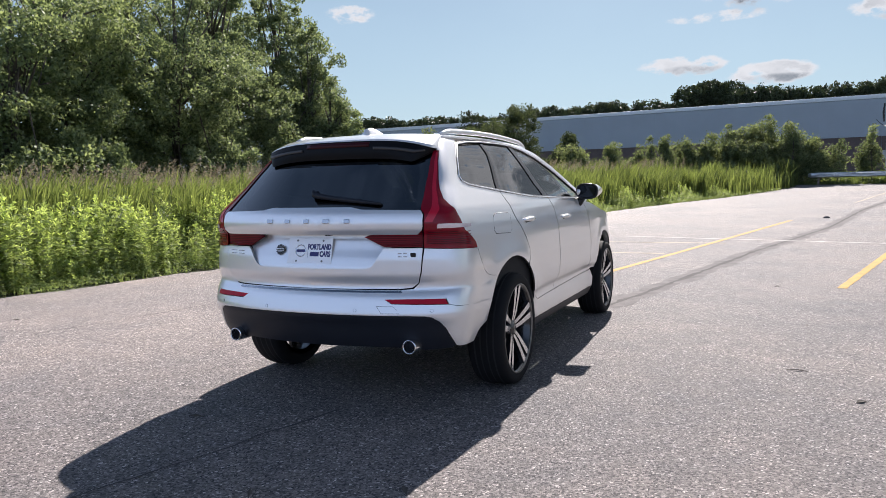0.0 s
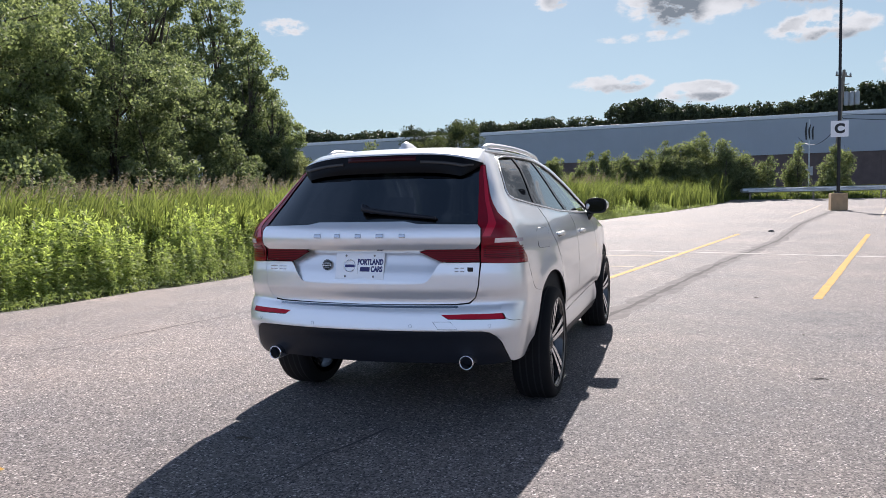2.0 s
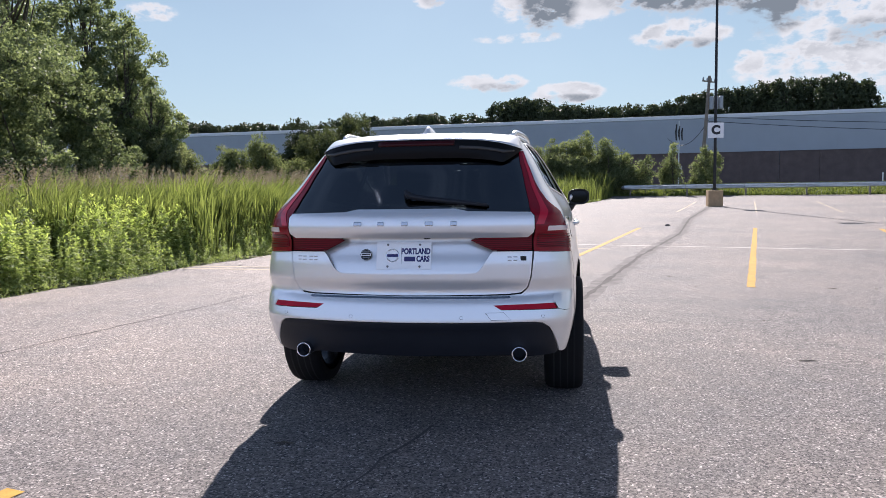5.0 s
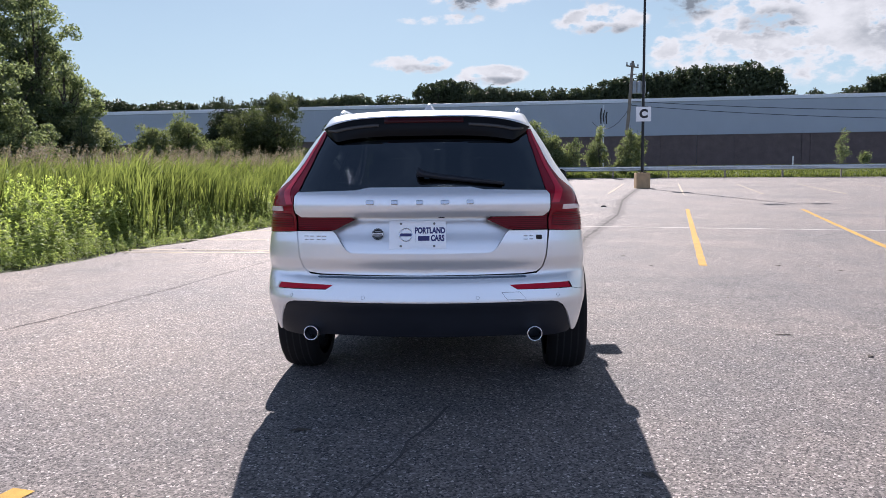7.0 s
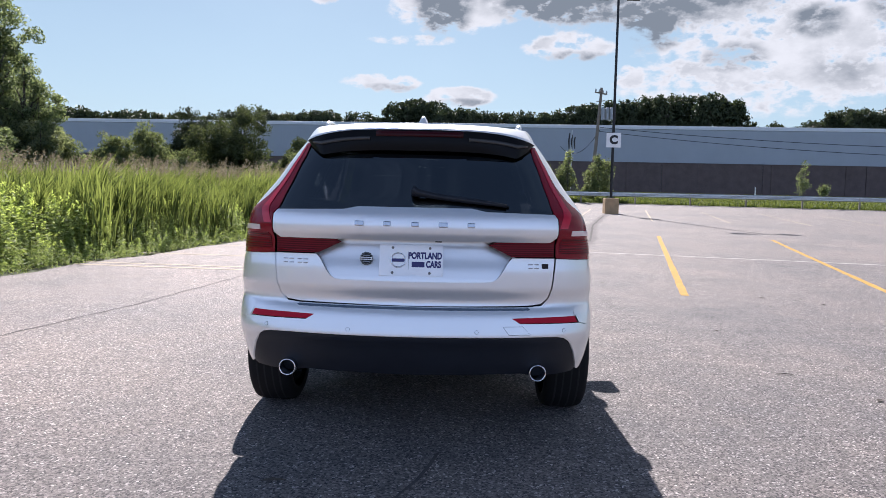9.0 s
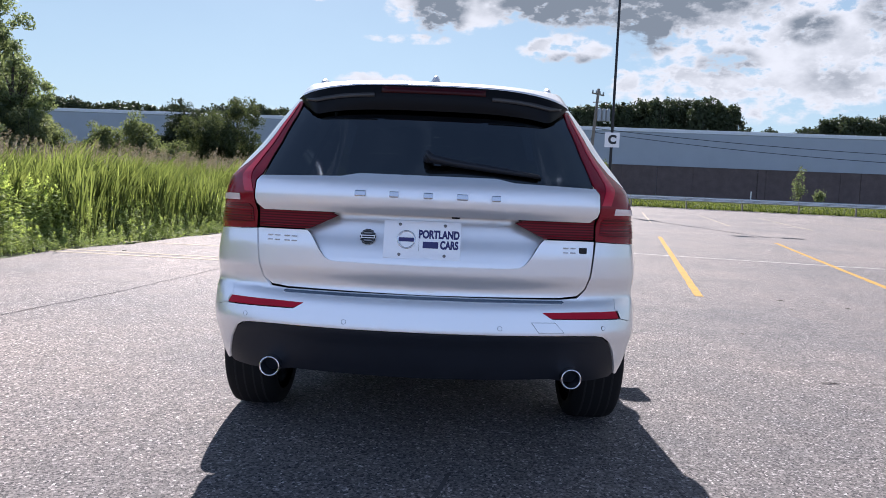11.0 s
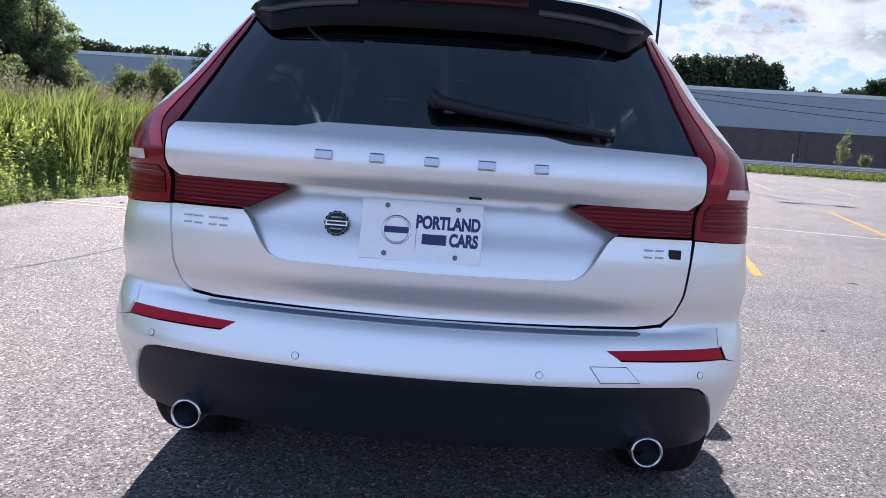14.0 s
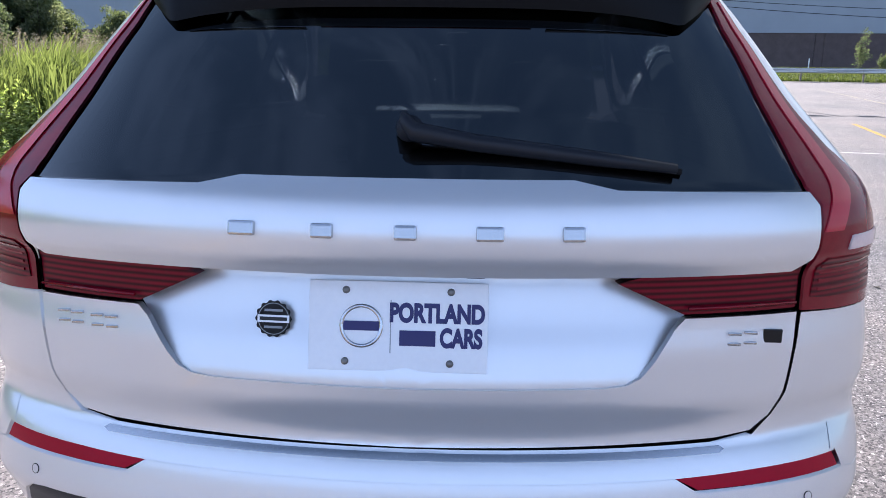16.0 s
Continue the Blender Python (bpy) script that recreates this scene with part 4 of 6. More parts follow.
def pane(name, tint, gloss=0.015, ior=1.45):
    t = Tree(name)
    clear = t.node("ShaderNodeBsdfTransparent", Color=hexa(tint))
    shiny = t.node("ShaderNodeBsdfGlossy", Color=(0.9, 0.9, 0.9, 1), Roughness=gloss)
    mix = t.node("ShaderNodeMixShader", Fac=t.node("ShaderNodeFresnel", IOR=ior).outputs[0])
    t.t.links.new(clear.outputs[0], mix.inputs[1])
    t.t.links.new(shiny.outputs[0], mix.inputs[2])
    return t.close(mix.outputs[0])


def lens_red(name, lo, hi, scale=26.0):
    t = Tree(name)
    ribs = t.node("ShaderNodeTexWave", Scale=scale, Distortion=0.0)
    ribs.bands_direction = "Z"
    t.t.links.new(t.where(), ribs.inputs["Vector"])
    return t.plain(Base_Color=t.mix(ribs.outputs["Fac"], lo, hi), Roughness=0.28, Specular_IOR_Level=0.15, Coat_Weight=0.15, Coat_Roughness=0.04)


M.update({
    "paint": paint(),
    "tint": pane("dark_tinted_glass", (0.013, 0.016, 0.020), ior=2.15),
    "glass": pane("green_tinted_glass", (0.10, 0.12, 0.125), ior=2.6),
    "screen": pane("clear_screen_glass", (0.72, 0.76, 0.74), ior=2.0),
    "red": simple("red_lamp_lens", (0.21, 0.002, 0.012), 0.22, vary=0.18, scale=14, Specular_IOR_Level=0.2, Coat_Weight=0.25, Coat_Roughness=0.04),
    "red_wing": lens_red("dark_red_lamp_lens", (0.040, 0.0008, 0.004), (0.20, 0.002, 0.014), 30.0),
    "dim_mirror": simple("dimmed_mirror", (0.02, 0.022, 0.025), 0.04, 1.0, vary=0.02),
    "red_bright": simple("bright_red_light_guide", (0.52, 0.006, 0.028), 0.25, vary=0.06, Specular_IOR_Level=0.3, Coat_Weight=0.5, Coat_Roughness=0.04),
    "reflector": simple("red_reflector", (0.42, 0.003, 0.022), 0.35, vary=0.1, Specular_IOR_Level=0.15),
    "clear_lens": simple("clear_lamp_strip", (0.80, 0.66, 0.66), 0.15, 0.3),
    "plastic": simple("black_plastic_cladding", (0.015, 0.017, 0.023), 0.42, vary=0.15, bump=0.15, grain=400, Specular_IOR_Level=0.25),
    "gloss_black": simple("gloss_black", (0.007, 0.007, 0.008), 0.3, vary=0.05, Specular_IOR_Level=0.3, Coat_Weight=0.15),
    "dark_chrome": simple("shaded_chrome", (0.46, 0.47, 0.49), 0.2, 1.0, vary=0.05),
    "trim": simple("bright_trim", (0.80, 0.81, 0.83), 0.32, 0.6, vary=0.03),
    "chrome": simple("chrome", (0.72, 0.73, 0.75), 0.09, 1.0, vary=0.03),
    "satin": simple("satin_aluminium", (0.62, 0.63, 0.65), 0.25, 1.0, vary=0.05),
    "rubber": simple("tyre_rubber", (0.010, 0.010, 0.011), 0.85, vary=0.25, bump=0.3, grain=90, Specular_IOR_Level=0.2),
    "rim_black": simple("black_rim_paint", (0.012, 0.012, 0.013), 0.25, vary=0.1, Coat_Weight=0.6),
    "rim_cut": simple("machined_rim_face", (0.74, 0.75, 0.77), 0.16, 0.95, vary=0.05),
    "disc": simple("brake_disc_steel", (0.22, 0.21, 0.20), 0.45, 0.9, vary=0.2),
    "dark": simple("unlit_underbody", (0.010, 0.010, 0.011), 0.85, vary=0.2),
    "deep_black": simple("deep_black", (0.005, 0.005, 0.006), 0.4, vary=0.05, Specular_IOR_Level=0.12),
    "ridge": simple("ridge_reflection", (0.045, 0.042, 0.040), 0.35, vary=0.1, Specular_IOR_Level=0.4),
    "red_deep": simple("unlit_brake_lamp", (0.035, 0.001, 0.003), 0.3, vary=0.05, Specular_IOR_Level=0.2),
    "plate": simple("white_plate", (0.95, 0.955, 0.97), 0.25, vary=0.04),
    "navy": simple("navy_print", (0.018, 0.016, 0.12), 0.4, vary=0.05),
    "cloth": simple("black_leather", (0.016, 0.016, 0.018), 0.55, vary=0.2, bump=0.3, grain=160),
    "carpet": simple("black_carpet", (0.013, 0.013, 0.014), 0.95, vary=0.3, bump=0.5, grain=300),
    "liner": simple("pale_headliner", (0.42, 0.40, 0.38), 0.9, vary=0.06),
    "mat": simple("ribbed_rubber_mat", (0.045, 0.036, 0.032), 0.42, vary=0.2),
})

# ---- the car: its outer skin as plan lines by height ----
SKIN = [  # height, rear face at the middle, half-width at the tail, half-width amidships, corner depth
    (0.20, 0.200, 0.780, 0.850, 0.28), (0.30, 0.115, 0.835, 0.895, 0.28), (0.36, 0.075, 0.858, 0.905, 0.28), (0.42, 0.045, 0.876, 0.905, 0.28),
    (0.50, 0.018, 0.892, 0.912, 0.28), (0.55, -0.004, 0.900, 0.935, 0.28), (0.565, -0.006, 0.902, 0.937, 0.28), (0.61, 0.003, 0.904, 0.943, 0.28), (0.655, 0.016, 0.904, 0.946, 0.28),
    (0.690, 0.036, 0.9025, 0.946, 0.275), (0.705, 0.048, 0.901, 0.946, 0.275), (0.73, 0.049, 0.9005, 0.946, 0.28), (0.781, 0.0325, 0.9015, 0.946, 0.28), (0.788, 0.0312, 0.9016, 0.946, 0.28), (0.80, 0.0306, 0.902, 0.945, 0.28),
    (0.87, 0.030, 0.895, 0.941, 0.28), (0.94, 0.038, 0.885, 0.935, 0.28), (1.01, 0.038, 0.875, 0.925, 0.28), (1.018, 0.034, 0.873, 0.923, 0.28), (1.041, 0.0165, 0.869, 0.919, 0.28), (1.047, 0.0145, 0.868, 0.918, 0.28), (1.08, 0.010, 0.861, 0.910, 0.28), (1.13, 0.022, 0.848, 0.896, 0.28),
    (1.16, 0.045, 0.836, 0.884, 0.28), (1.18, 0.068, 0.824, 0.872, 0.27), (1.22, 0.115, 0.800, 0.850, 0.26), (1.30, 0.205, 0.748, 0.800, 0.24), (1.40, 0.315, 0.697, 0.745, 0.22),
    (1.48, 0.405, 0.652, 0.697, 0.20), (1.54, 0.470, 0.612, 0.657, 0.19), (1.58, 0.520, 0.580, 0.625, 0.18), (1.62, 0.600, 0.530, 0.580, 0.17)]
Y_NOSE, Y_FENDER = 4.62, 4.05
HUBS = (1.0, 3.865)
LIFT = 0.02
ARCH_R, ARCH_Z = 0.445, 0.378


def smooth(v):
    v = np.clip(v, 0, 1)
    return v * v * (3 - 2 * v)


def hermite(xs, ys, x):
    """A monotone curve through points."""
    xs, ys, x = np.asarray(xs), np.asarray(ys), np.clip(np.asarray(x, float), xs[0], xs[-1])
    h, d = np.diff(xs), np.diff(ys) / np.diff(xs)
    m = np.concatenate(([d[0]], np.where(d[:-1] * d[1:] > 0, 2 * d[:-1] * d[1:] / (d[:-1] + d[1:] + 1e-12), 0), [d[-1]]))
    i = np.clip(np.searchsorted(xs, x) - 1, 0, len(h) - 1)
    t = (x - xs[i]) / h[i]
    return (2 * t**3 - 3 * t**2 + 1) * ys[i] + (t**3 - 2 * t**2 + t) * h[i] * m[i] + (3 * t**2 - 2 * t**3) * ys[i + 1] + (t**3 - t**2) * h[i] * m[i + 1]


def even(x, y, n):
    s = np.concatenate(([0], np.cumsum(np.hypot(np.diff(x), np.diff(y)))))
    k = np.linspace(0, s[-1], n)
    return np.interp(k, s, x), np.interp(k, s, y)


def plan(z):
    zs, *cols = zip(*SKIN)
    yr, wt_, wm, dep = (float(hermite(zs, c, z)) for c in cols)
    phi = np.linspace(0, np.pi / 2, 600)
    n = 5.0
    x = wt_ * np.sin(phi) ** (2 / n)
    y = yr + 0.2 * x**2 + dep * (1 - np.cos(phi) ** (2 / n))
    rx, ry = even(x, y, 121)
    sy = np.linspace(ry[-1], Y_FENDER, 241)
    sx = wt_ + (wm - wt_) * smooth((sy - ry[-1]) / 0.9) - 0.03 * smooth((sy - 3.3) / 0.8)
    nose = Y_NOSE - 0.10 * max(0, (z - 0.7) / 0.4) ** 2 - 0.05 * max(0, (0.45 - z) / 0.2)
    fx = sx[-1] * np.cos(phi) ** (2 / 2.8)
    fy = Y_FENDER + (nose - Y_FENDER) * np.sin(phi) ** (2 / 2.8)
    fx, fy = even(fx, fy, 81)
    return np.concatenate((rx, sx[1:], fx[1:])), np.concatenate((ry, sy[1:], fy[1:]))


Z_GRID = np.linspace(0.20, 1.62, 285)
TABLE = np.array([plan(z) for z in Z_GRID])
S_GRID = np.concatenate((np.linspace(0, 1, 121), np.linspace(1, 2, 241)[1:], np.linspace(2, 3, 81)[1:]))


def row(z):
    k = min(max((z - Z_GRID[0]) / (Z_GRID[1] - Z_GRID[0]), 0), len(Z_GRID) - 1.001)
    i = int(k)
    return TABLE[i] * (1 - (k - i)) + TABLE[i + 1] * (k - i)


def skin(s, z):
    a = abs(s)
    x, y = row(z)
    px, py = float(np.interp(a, S_GRID, x)), float(np.interp(a, S_GRID, y))
    if a > 0.9:  # lips round the wheels
        for h in HUBS:
            r = math.hypot(py - h, z - ARCH_Z)
            px += 0.011 * math.exp(-(((r - 0.455) / 0.07) ** 2)) * float(smooth((a - 0.9) / 0.14))
        # hollow along the foot of the doors
        px -= 0.022 * math.exp(-(((z - 0.50) / 0.055) ** 2)) * float(smooth((py - 1.4) / 0.5) * smooth((3.4 - py) / 0.4))
    return Vector((px if s >= 0 else -px, py, z))


def skin_normal(s, z):
    e = 0.004
    du = skin(s + e, z) - skin(s - e, z)
    dv = skin(s, min(z + e, 1.62)) - skin(s, max(z - e, 0.2))
    return du.cross(dv).normalized()


def at_rear(x, z):
    xs = row(z)[0][:121]
    return (1 if x >= 0 else -1) * float(np.interp(abs(x), xs, S_GRID[:121])), z


def at_side(y, z):
    ys = row(z)[1]
    return float(np.interp(y, ys, S_GRID)), z


def rear(*pts):
    return [at_rear(x, z) for x, z in pts]


def side(*pts):
    return [at_side(y, z) for y, z in pts]


def arc(hub, a0, a1, n=14, r=ARCH_R):
    """Points of a wheel opening, by degrees from the car's front, up over the wheel."""
    return [at_side(hub + r * math.cos(radians(a0 + (a1 - a0) * k / n)), ARCH_Z + r * math.sin(radians(a0 + (a1 - a0) * k / n))) for k in range(n + 1)]


def inset(poly, g):
    """The polygon drawn in by g metres on all sides."""
    def metric(p):
        return Vector(((p[0] if abs(p[0]) < 1 else math.copysign(1 + (abs(p[0]) - 1) * 3.4, p[0])) * 1.08, p[1]))
    q = [metric(p) for p in poly]
    area = sum(a.x * b.y - b.x * a.y for a, b in zip(q, q[1:] + q[:1]))
    turn = 1 if area > 0 else -1
    out = []
    for i, p in enumerate(q):
        d0, d1 = (p - q[i - 1]), (q[(i + 1) % len(q)] - p)
        if d0.length < 1e-6 or d1.length < 1e-6:
            out.append(poly[i])
            continue
        n0, n1 = Vector((-d0.y, d0.x)).normalized() * turn, Vector((-d1.y, d1.x)).normalized() * turn
        m = n0 + n1
        m = m / max(0.35, m.length_squared / 2) if m.length > 1e-6 else n0
        w = p + m * g
        s = w.x / 1.08
        out.append((s if abs(s) < 1 else math.copysign(1 + (abs(s) - 1) / 3.4, s), w.y))
    return out


def panel_mesh(name, poly, material, off=0.0, thick=0.014, gap=0.0013, step=0.032, lift=None, mirror=False):
    """A piece of the skin, cut out along poly, with turned-in edges."""
    poly = inset(poly, gap) if gap else poly
    bm = bmesh.new()
    bm.faces.new([bm.verts.new((s, z, 0)) for s, z in poly])
    bmesh.ops.triangulate(bm, faces=bm.faces[:])
    lo, hi = min(p[0] for p in poly), max(p[0] for p in poly)
    cuts = []
    k = -3.0
    while k < 3.0:
        k += step if abs(k) < 0.999 or abs(k) > 2 else step / 3.4
        if lo < k < hi:
            cuts.append(((k, 0, 0), (1, 0, 0)))
    zlo, zhi = min(p[1] for p in poly), max(p[1] for p in poly)
    k = zlo + step * 0.6
    while k < zhi:
        cuts.append(((0, k, 0), (0, 1, 0)))
        k += step * 0.6
    for co, no in cuts:
        bmesh.ops.bisect_plane(bm, geom=bm.verts[:] + bm.edges[:] + bm.faces[:], dist=1e-5, plane_co=co, plane_no=no)
    bmesh.ops.recalc_face_normals(bm, faces=bm.faces)
    rim = [e for e in bm.edges if e.is_boundary]
    if thick:
        made = bmesh.ops.extrude_edge_only(bm, edges=rim)["geom"]
        for v in made:
            if isinstance(v, bmesh.types.BMVert):
                v.co.z = -1
    for f in bm.faces:
        f.smooth = True
    for e in rim:
        e.smooth = False
    ease = 3.5 if thick == 0.004 else 1.0

    def place(s, z):
        p = skin(s, z)
        return p + lift(p) if lift else p

    normals = []
    for v in bm.verts:
        s, z, under = v.co
        e, ez = 0.012 * ease, 0.0075 * ease
        n = (place(s + e, z) - place(s - e, z)).cross(place(s, min(z + ez, 1.62)) - place(s, max(z - ez, 0.2))).normalized()
        p = place(s, z) + n * (off - (thick if under < -0.5 else 0))
        v.co = (-p.x, p.y, p.z) if mirror else p
        normals.append((-n.x, n.y, n.z) if mirror else tuple(n))
    # faces turned to agree with the skin
    bm.normal_update()
    bm.verts.index_update()
    for f in bm.faces:
        ref = sum((Vector(normals[v.index]) for v in f.verts), Vector())
        if f.normal.dot(ref) < 0 and not any(e.is_boundary for e in f.edges):
            f.normal_flip()
    me = bpy.data.meshes.new(name)
    bm.to_mesh(me)
    bm.free()
    me.materials.append(material)
    me.normals_split_custom_set_from_vertices(normals)
    return me


car = thing("car", (0, 0, LIFT), "silver five-door sport utility car parked on asphalt, tailgate shut", "car")


def panel(name, poly, material, parent=car, label="", both=False, **kw):
    obs = [part(name, panel_mesh(name, poly, M[material], **kw), None, parent, label)]
    if both:
        obs.append(part(name, panel_mesh(name, poly, M[material], mirror=True, **kw), None, parent, label))
    return obs


def piece(name, material, parent=car, label="", smoothed=True):
    """Opens a bmesh for a part; use with put()."""
    bm = bmesh.new()
    return bm, lambda: part(name, bm, M[material], parent, label, smoothed)


def mirrored(right):
    """The same half outline followed back on the other side."""
    return right + [(-s, z) for s, z in reversed(right) if s > 1e-6]


# inner shell, so that the gaps between panels are dark
panel("inner_shell", mirrored(rear((0.0, 0.26), (0.4, 0.26), (0.80, 0.26)) + side((0.50, 0.30), (0.50, 0.80)) + rear((0.80, 1.10), (0.60, 1.14), (0.3, 1.14))), "dark", off=-0.11, thick=0.004, gap=0, step=0.08, label="dark inner structure")
for flip in (False, True):
    me = panel_mesh("side_shell", side((1.45, 0.28), (3.40, 0.28), (3.40, 0.80), (4.0, 0.90), (3.3, 1.08), (1.0, 1.14), (0.5, 1.14), (0.5, 0.84), (1.45, 0.84)), M["dark"], -0.035, 0.004, 0, 0.1, None, flip)
    part("side_shell", me, None, car)

# ---- tailgate ----
BAR = rear((0.0, 1.018), (0.30, 1.018), (0.655, 1.016), (0.685, 1.040), (0.692, 1.060), (0.690, 1.128), (0.672, 1.150), (0.34, 1.158), (0.27, 1.172), (0.0, 1.172))
tailgate = part("tailgate", panel_mesh("tailgate", mirrored(BAR), M["paint"], off=0.004), None, car, "closed silver tailgate")
LOWER = rear((0.0, 0.822), (0.34, 0.824), (0.375, 0.828), (0.398, 0.840), (0.416, 0.862), (0.442, 0.905), (0.452, 0.922), (0.470, 0.942), (0.681, 0.940), (0.676, 0.86), (0.668, 0.793), (0.652, 0.742), (0.618, 0.715), (0.55, 0.708), (0.0, 0.703))
panel("lower_panel", mirrored(LOWER), "paint", tailgate)
# hollow for the plate, leaning forward towards its top
HOLLOW = rear((0.0, 0.823), (0.34, 0.825), (0.373, 0.829), (0.395, 0.841), (0.413, 0.863), (0.440, 0.906), (0.450, 0.924), (0.466, 0.943), (0.36, 1.000), (0.335, 1.012), (0.31, 1.016), (0.0, 1.016))


def hollow(p):
    return Vector((0, 0.004 + 0.058 * float(np.clip((p.z - 0.826) / 0.175, 0, 1)), 0))


panel("plate_hollow", mirrored(HOLLOW), "paint", tailgate, "pale hollow round the plate", lift=hollow, gap=-0.016, thick=0.0, step=0.03)
GLASS = rear((0.0, 1.174), (0.27, 1.174), (0.34, 1.160), (0.668, 1.154), (0.659, 1.22), (0.646, 1.27), (0.630, 1.34), (0.603, 1.43), (0.588, 1.50), (0.0, 1.53))
panel("rear_window", mirrored(GLASS), "tint", tailgate, "dark tinted rear window", off=-0.004, thick=0.006)
# dark band round the glass
BAND = rear((0.668, 1.153), (0.661, 1.153), (0.650, 1.22), (0.637, 1.27), (0.621, 1.34), (0.594, 1.43), (0.578, 1.50), (0.588, 1.50), (0.603, 1.43), (0.630, 1.34), (0.646, 1.27), (0.659, 1.22))
panel("glass_border", BAND, "gloss_black", tailgate, both=True, off=-0.010, thick=0.004, gap=0)
WING = rear((0.350, 1.003), (0.400, 1.0145), (0.656, 1.0135), (0.683, 1.036), (0.681, 0.998), (0.681, 0.944), (0.470, 0.945))
for ob in panel("tail_lamp_wing", WING, "red_wing", tailgate, "dark red lamp strip", both=True, off=-0.006, thick=0.02):
    pass
for sgn in (1, -1):
    bm, put = piece("light_bar", "red", tailgate)
    tube(bm, [skin(*at_rear(sgn * x, z)) + Vector((0, -0.001, 0)) for x, z in ((0.475, 0.958), (0.55, 0.958), (0.675, 0.957))], 0.003, 6)
    put()

# ---- tail lamps ----
LAMP = rear((0.686, 0.940)) + rear((0.76, 0.934)) + side((0.35, 0.926), (0.455, 0.921), (0.440, 0.96)) + rear((0.867, 1.03), (0.853, 1.09), (0.826, 1.150), (0.792, 1.180), (0.752, 1.215), (0.715, 1.265), (0.676, 1.34), (0.637, 1.43), (0.610, 1.500), (0.583, 1.500), (0.596, 1.43), (0.623, 1.34), (0.640, 1.27), (0.654, 1.22), (0.669, 1.158), (0.694, 1.132), (0.697, 1.060), (0.690, 1.030), (0.684, 0.998))
lamps = []
for flip in (False, True):
    lamp = part("tail_lamp", panel_mesh("tail_lamp", LAMP, M["red"], off=0.002, thick=0.006, step=0.024, mirror=flip), None, car, "tall red tail lamp")
    lamps.append(lamp)
    g = rear((0.762, 1.062), (0.760, 1.050)) + side((0.40, 1.048), (0.405, 1.064)) + rear((0.82, 1.074), (0.765, 1.074))
    part("clear_strip", panel_mesh("clear_strip", g, M["clear_lens"], off=0.0052, thick=0.004, gap=0, mirror=flip), None, lamp, "pale strip in the lamp")
    # light guide, its red raised to paint in sunlight glowing through the lens
    g = rear((0.700, 1.085), (0.740, 1.085), (0.762, 1.15), (0.735, 1.20), (0.704, 1.255), (0.668, 1.34), (0.630, 1.43), (0.610, 1.485), (0.603, 1.485), (0.619, 1.43), (0.654, 1.33), (0.688, 1.245), (0.716, 1.18), (0.718, 1.14))
    part("light_guide", panel_mesh("light_guide", g, M["red_bright"], off=0.0045, thick=0.003, gap=0, step=0.024, mirror=flip), None, lamp, "brighter red light guide")
    g = rear((0.700, 0.965), (0.72, 0.962)) + side((0.33, 0.95), (0.37, 0.948), (0.355, 1.00)) + rear((0.84, 1.03), (0.80, 1.035), (0.72, 1.036), (0.705, 1.02))
    part("dark_field", panel_mesh("dark_field", g, M["red_wing"], off=0.0045, thick=0.003, gap=0, step=0.024, mirror=flip), None, lamp, "darker red lower field")
    for k in range(4):
        z = 0.975 + 0.015 * k
        g = rear((0.712, z), (0.76, z)) + side((0.37, z), (0.39 - 0.004 * k, z + 0.005)) + rear((0.74, z + 0.005), (0.712, z + 0.005))
        part("lamp_rib", panel_mesh("lamp_rib", g, M["red"], off=0.0065, thick=0.003, gap=0, step=0.05, mirror=flip), None, lamp)

# ---- bumper ----
BUMPER = rear((0.0, 0.562), (0.60, 0.562), (0.70, 0.559), (0.735, 0.552), (0.768, 0.527), (0.792, 0.485), (0.808, 0.43), (0.820, 0.372)) + side((0.30, 0.365), (0.44, 0.368)) + arc(1.0, 168, 150, 5) + side((0.50, 0.602), (0.38, 0.604)) + rear((0.852, 0.612), (0.817, 0.6225), (0.516, 0.628), (0.474, 0.654), (0.0, 0.654))
panel("rear_bumper", mirrored(BUMPER), "paint", car, "silver bumper skin")
SHELF = rear((0.0, 0.656), (0.46, 0.656), (0.62, 0.659), (0.797, 0.659), (0.797, 0.6995)) + rear( (0.66, 0.704), (0.62, 0.704), (0.55, 0.699), (0.0, 0.699))
panel("bumper_top", mirrored(SHELF), "paint", gap=-0.003, off=-0.0012)
REFL = rear((0.472, 0.654), (0.516, 0.630), (0.814, 0.6245), (0.796, 0.657), (0.60, 0.657))
panel("bumper_reflector", REFL, "reflector", car, "long red bumper reflector", both=True, off=-0.004, thick=0.02)
VALANCE = rear((0.0, 0.560), (0.60, 0.560), (0.70, 0.557), (0.734, 0.550), (0.766, 0.525), (0.790, 0.484), (0.806, 0.43), (0.818, 0.372), (0.80, 0.358), (0.72, 0.351), (0.60, 0.350), (0.53, 0.367), (0.45, 0.366), (0.0, 0.360))
panel("lower_valance", mirrored(VALANCE), "plastic", car, "matt black lower bumper", off=-0.004)
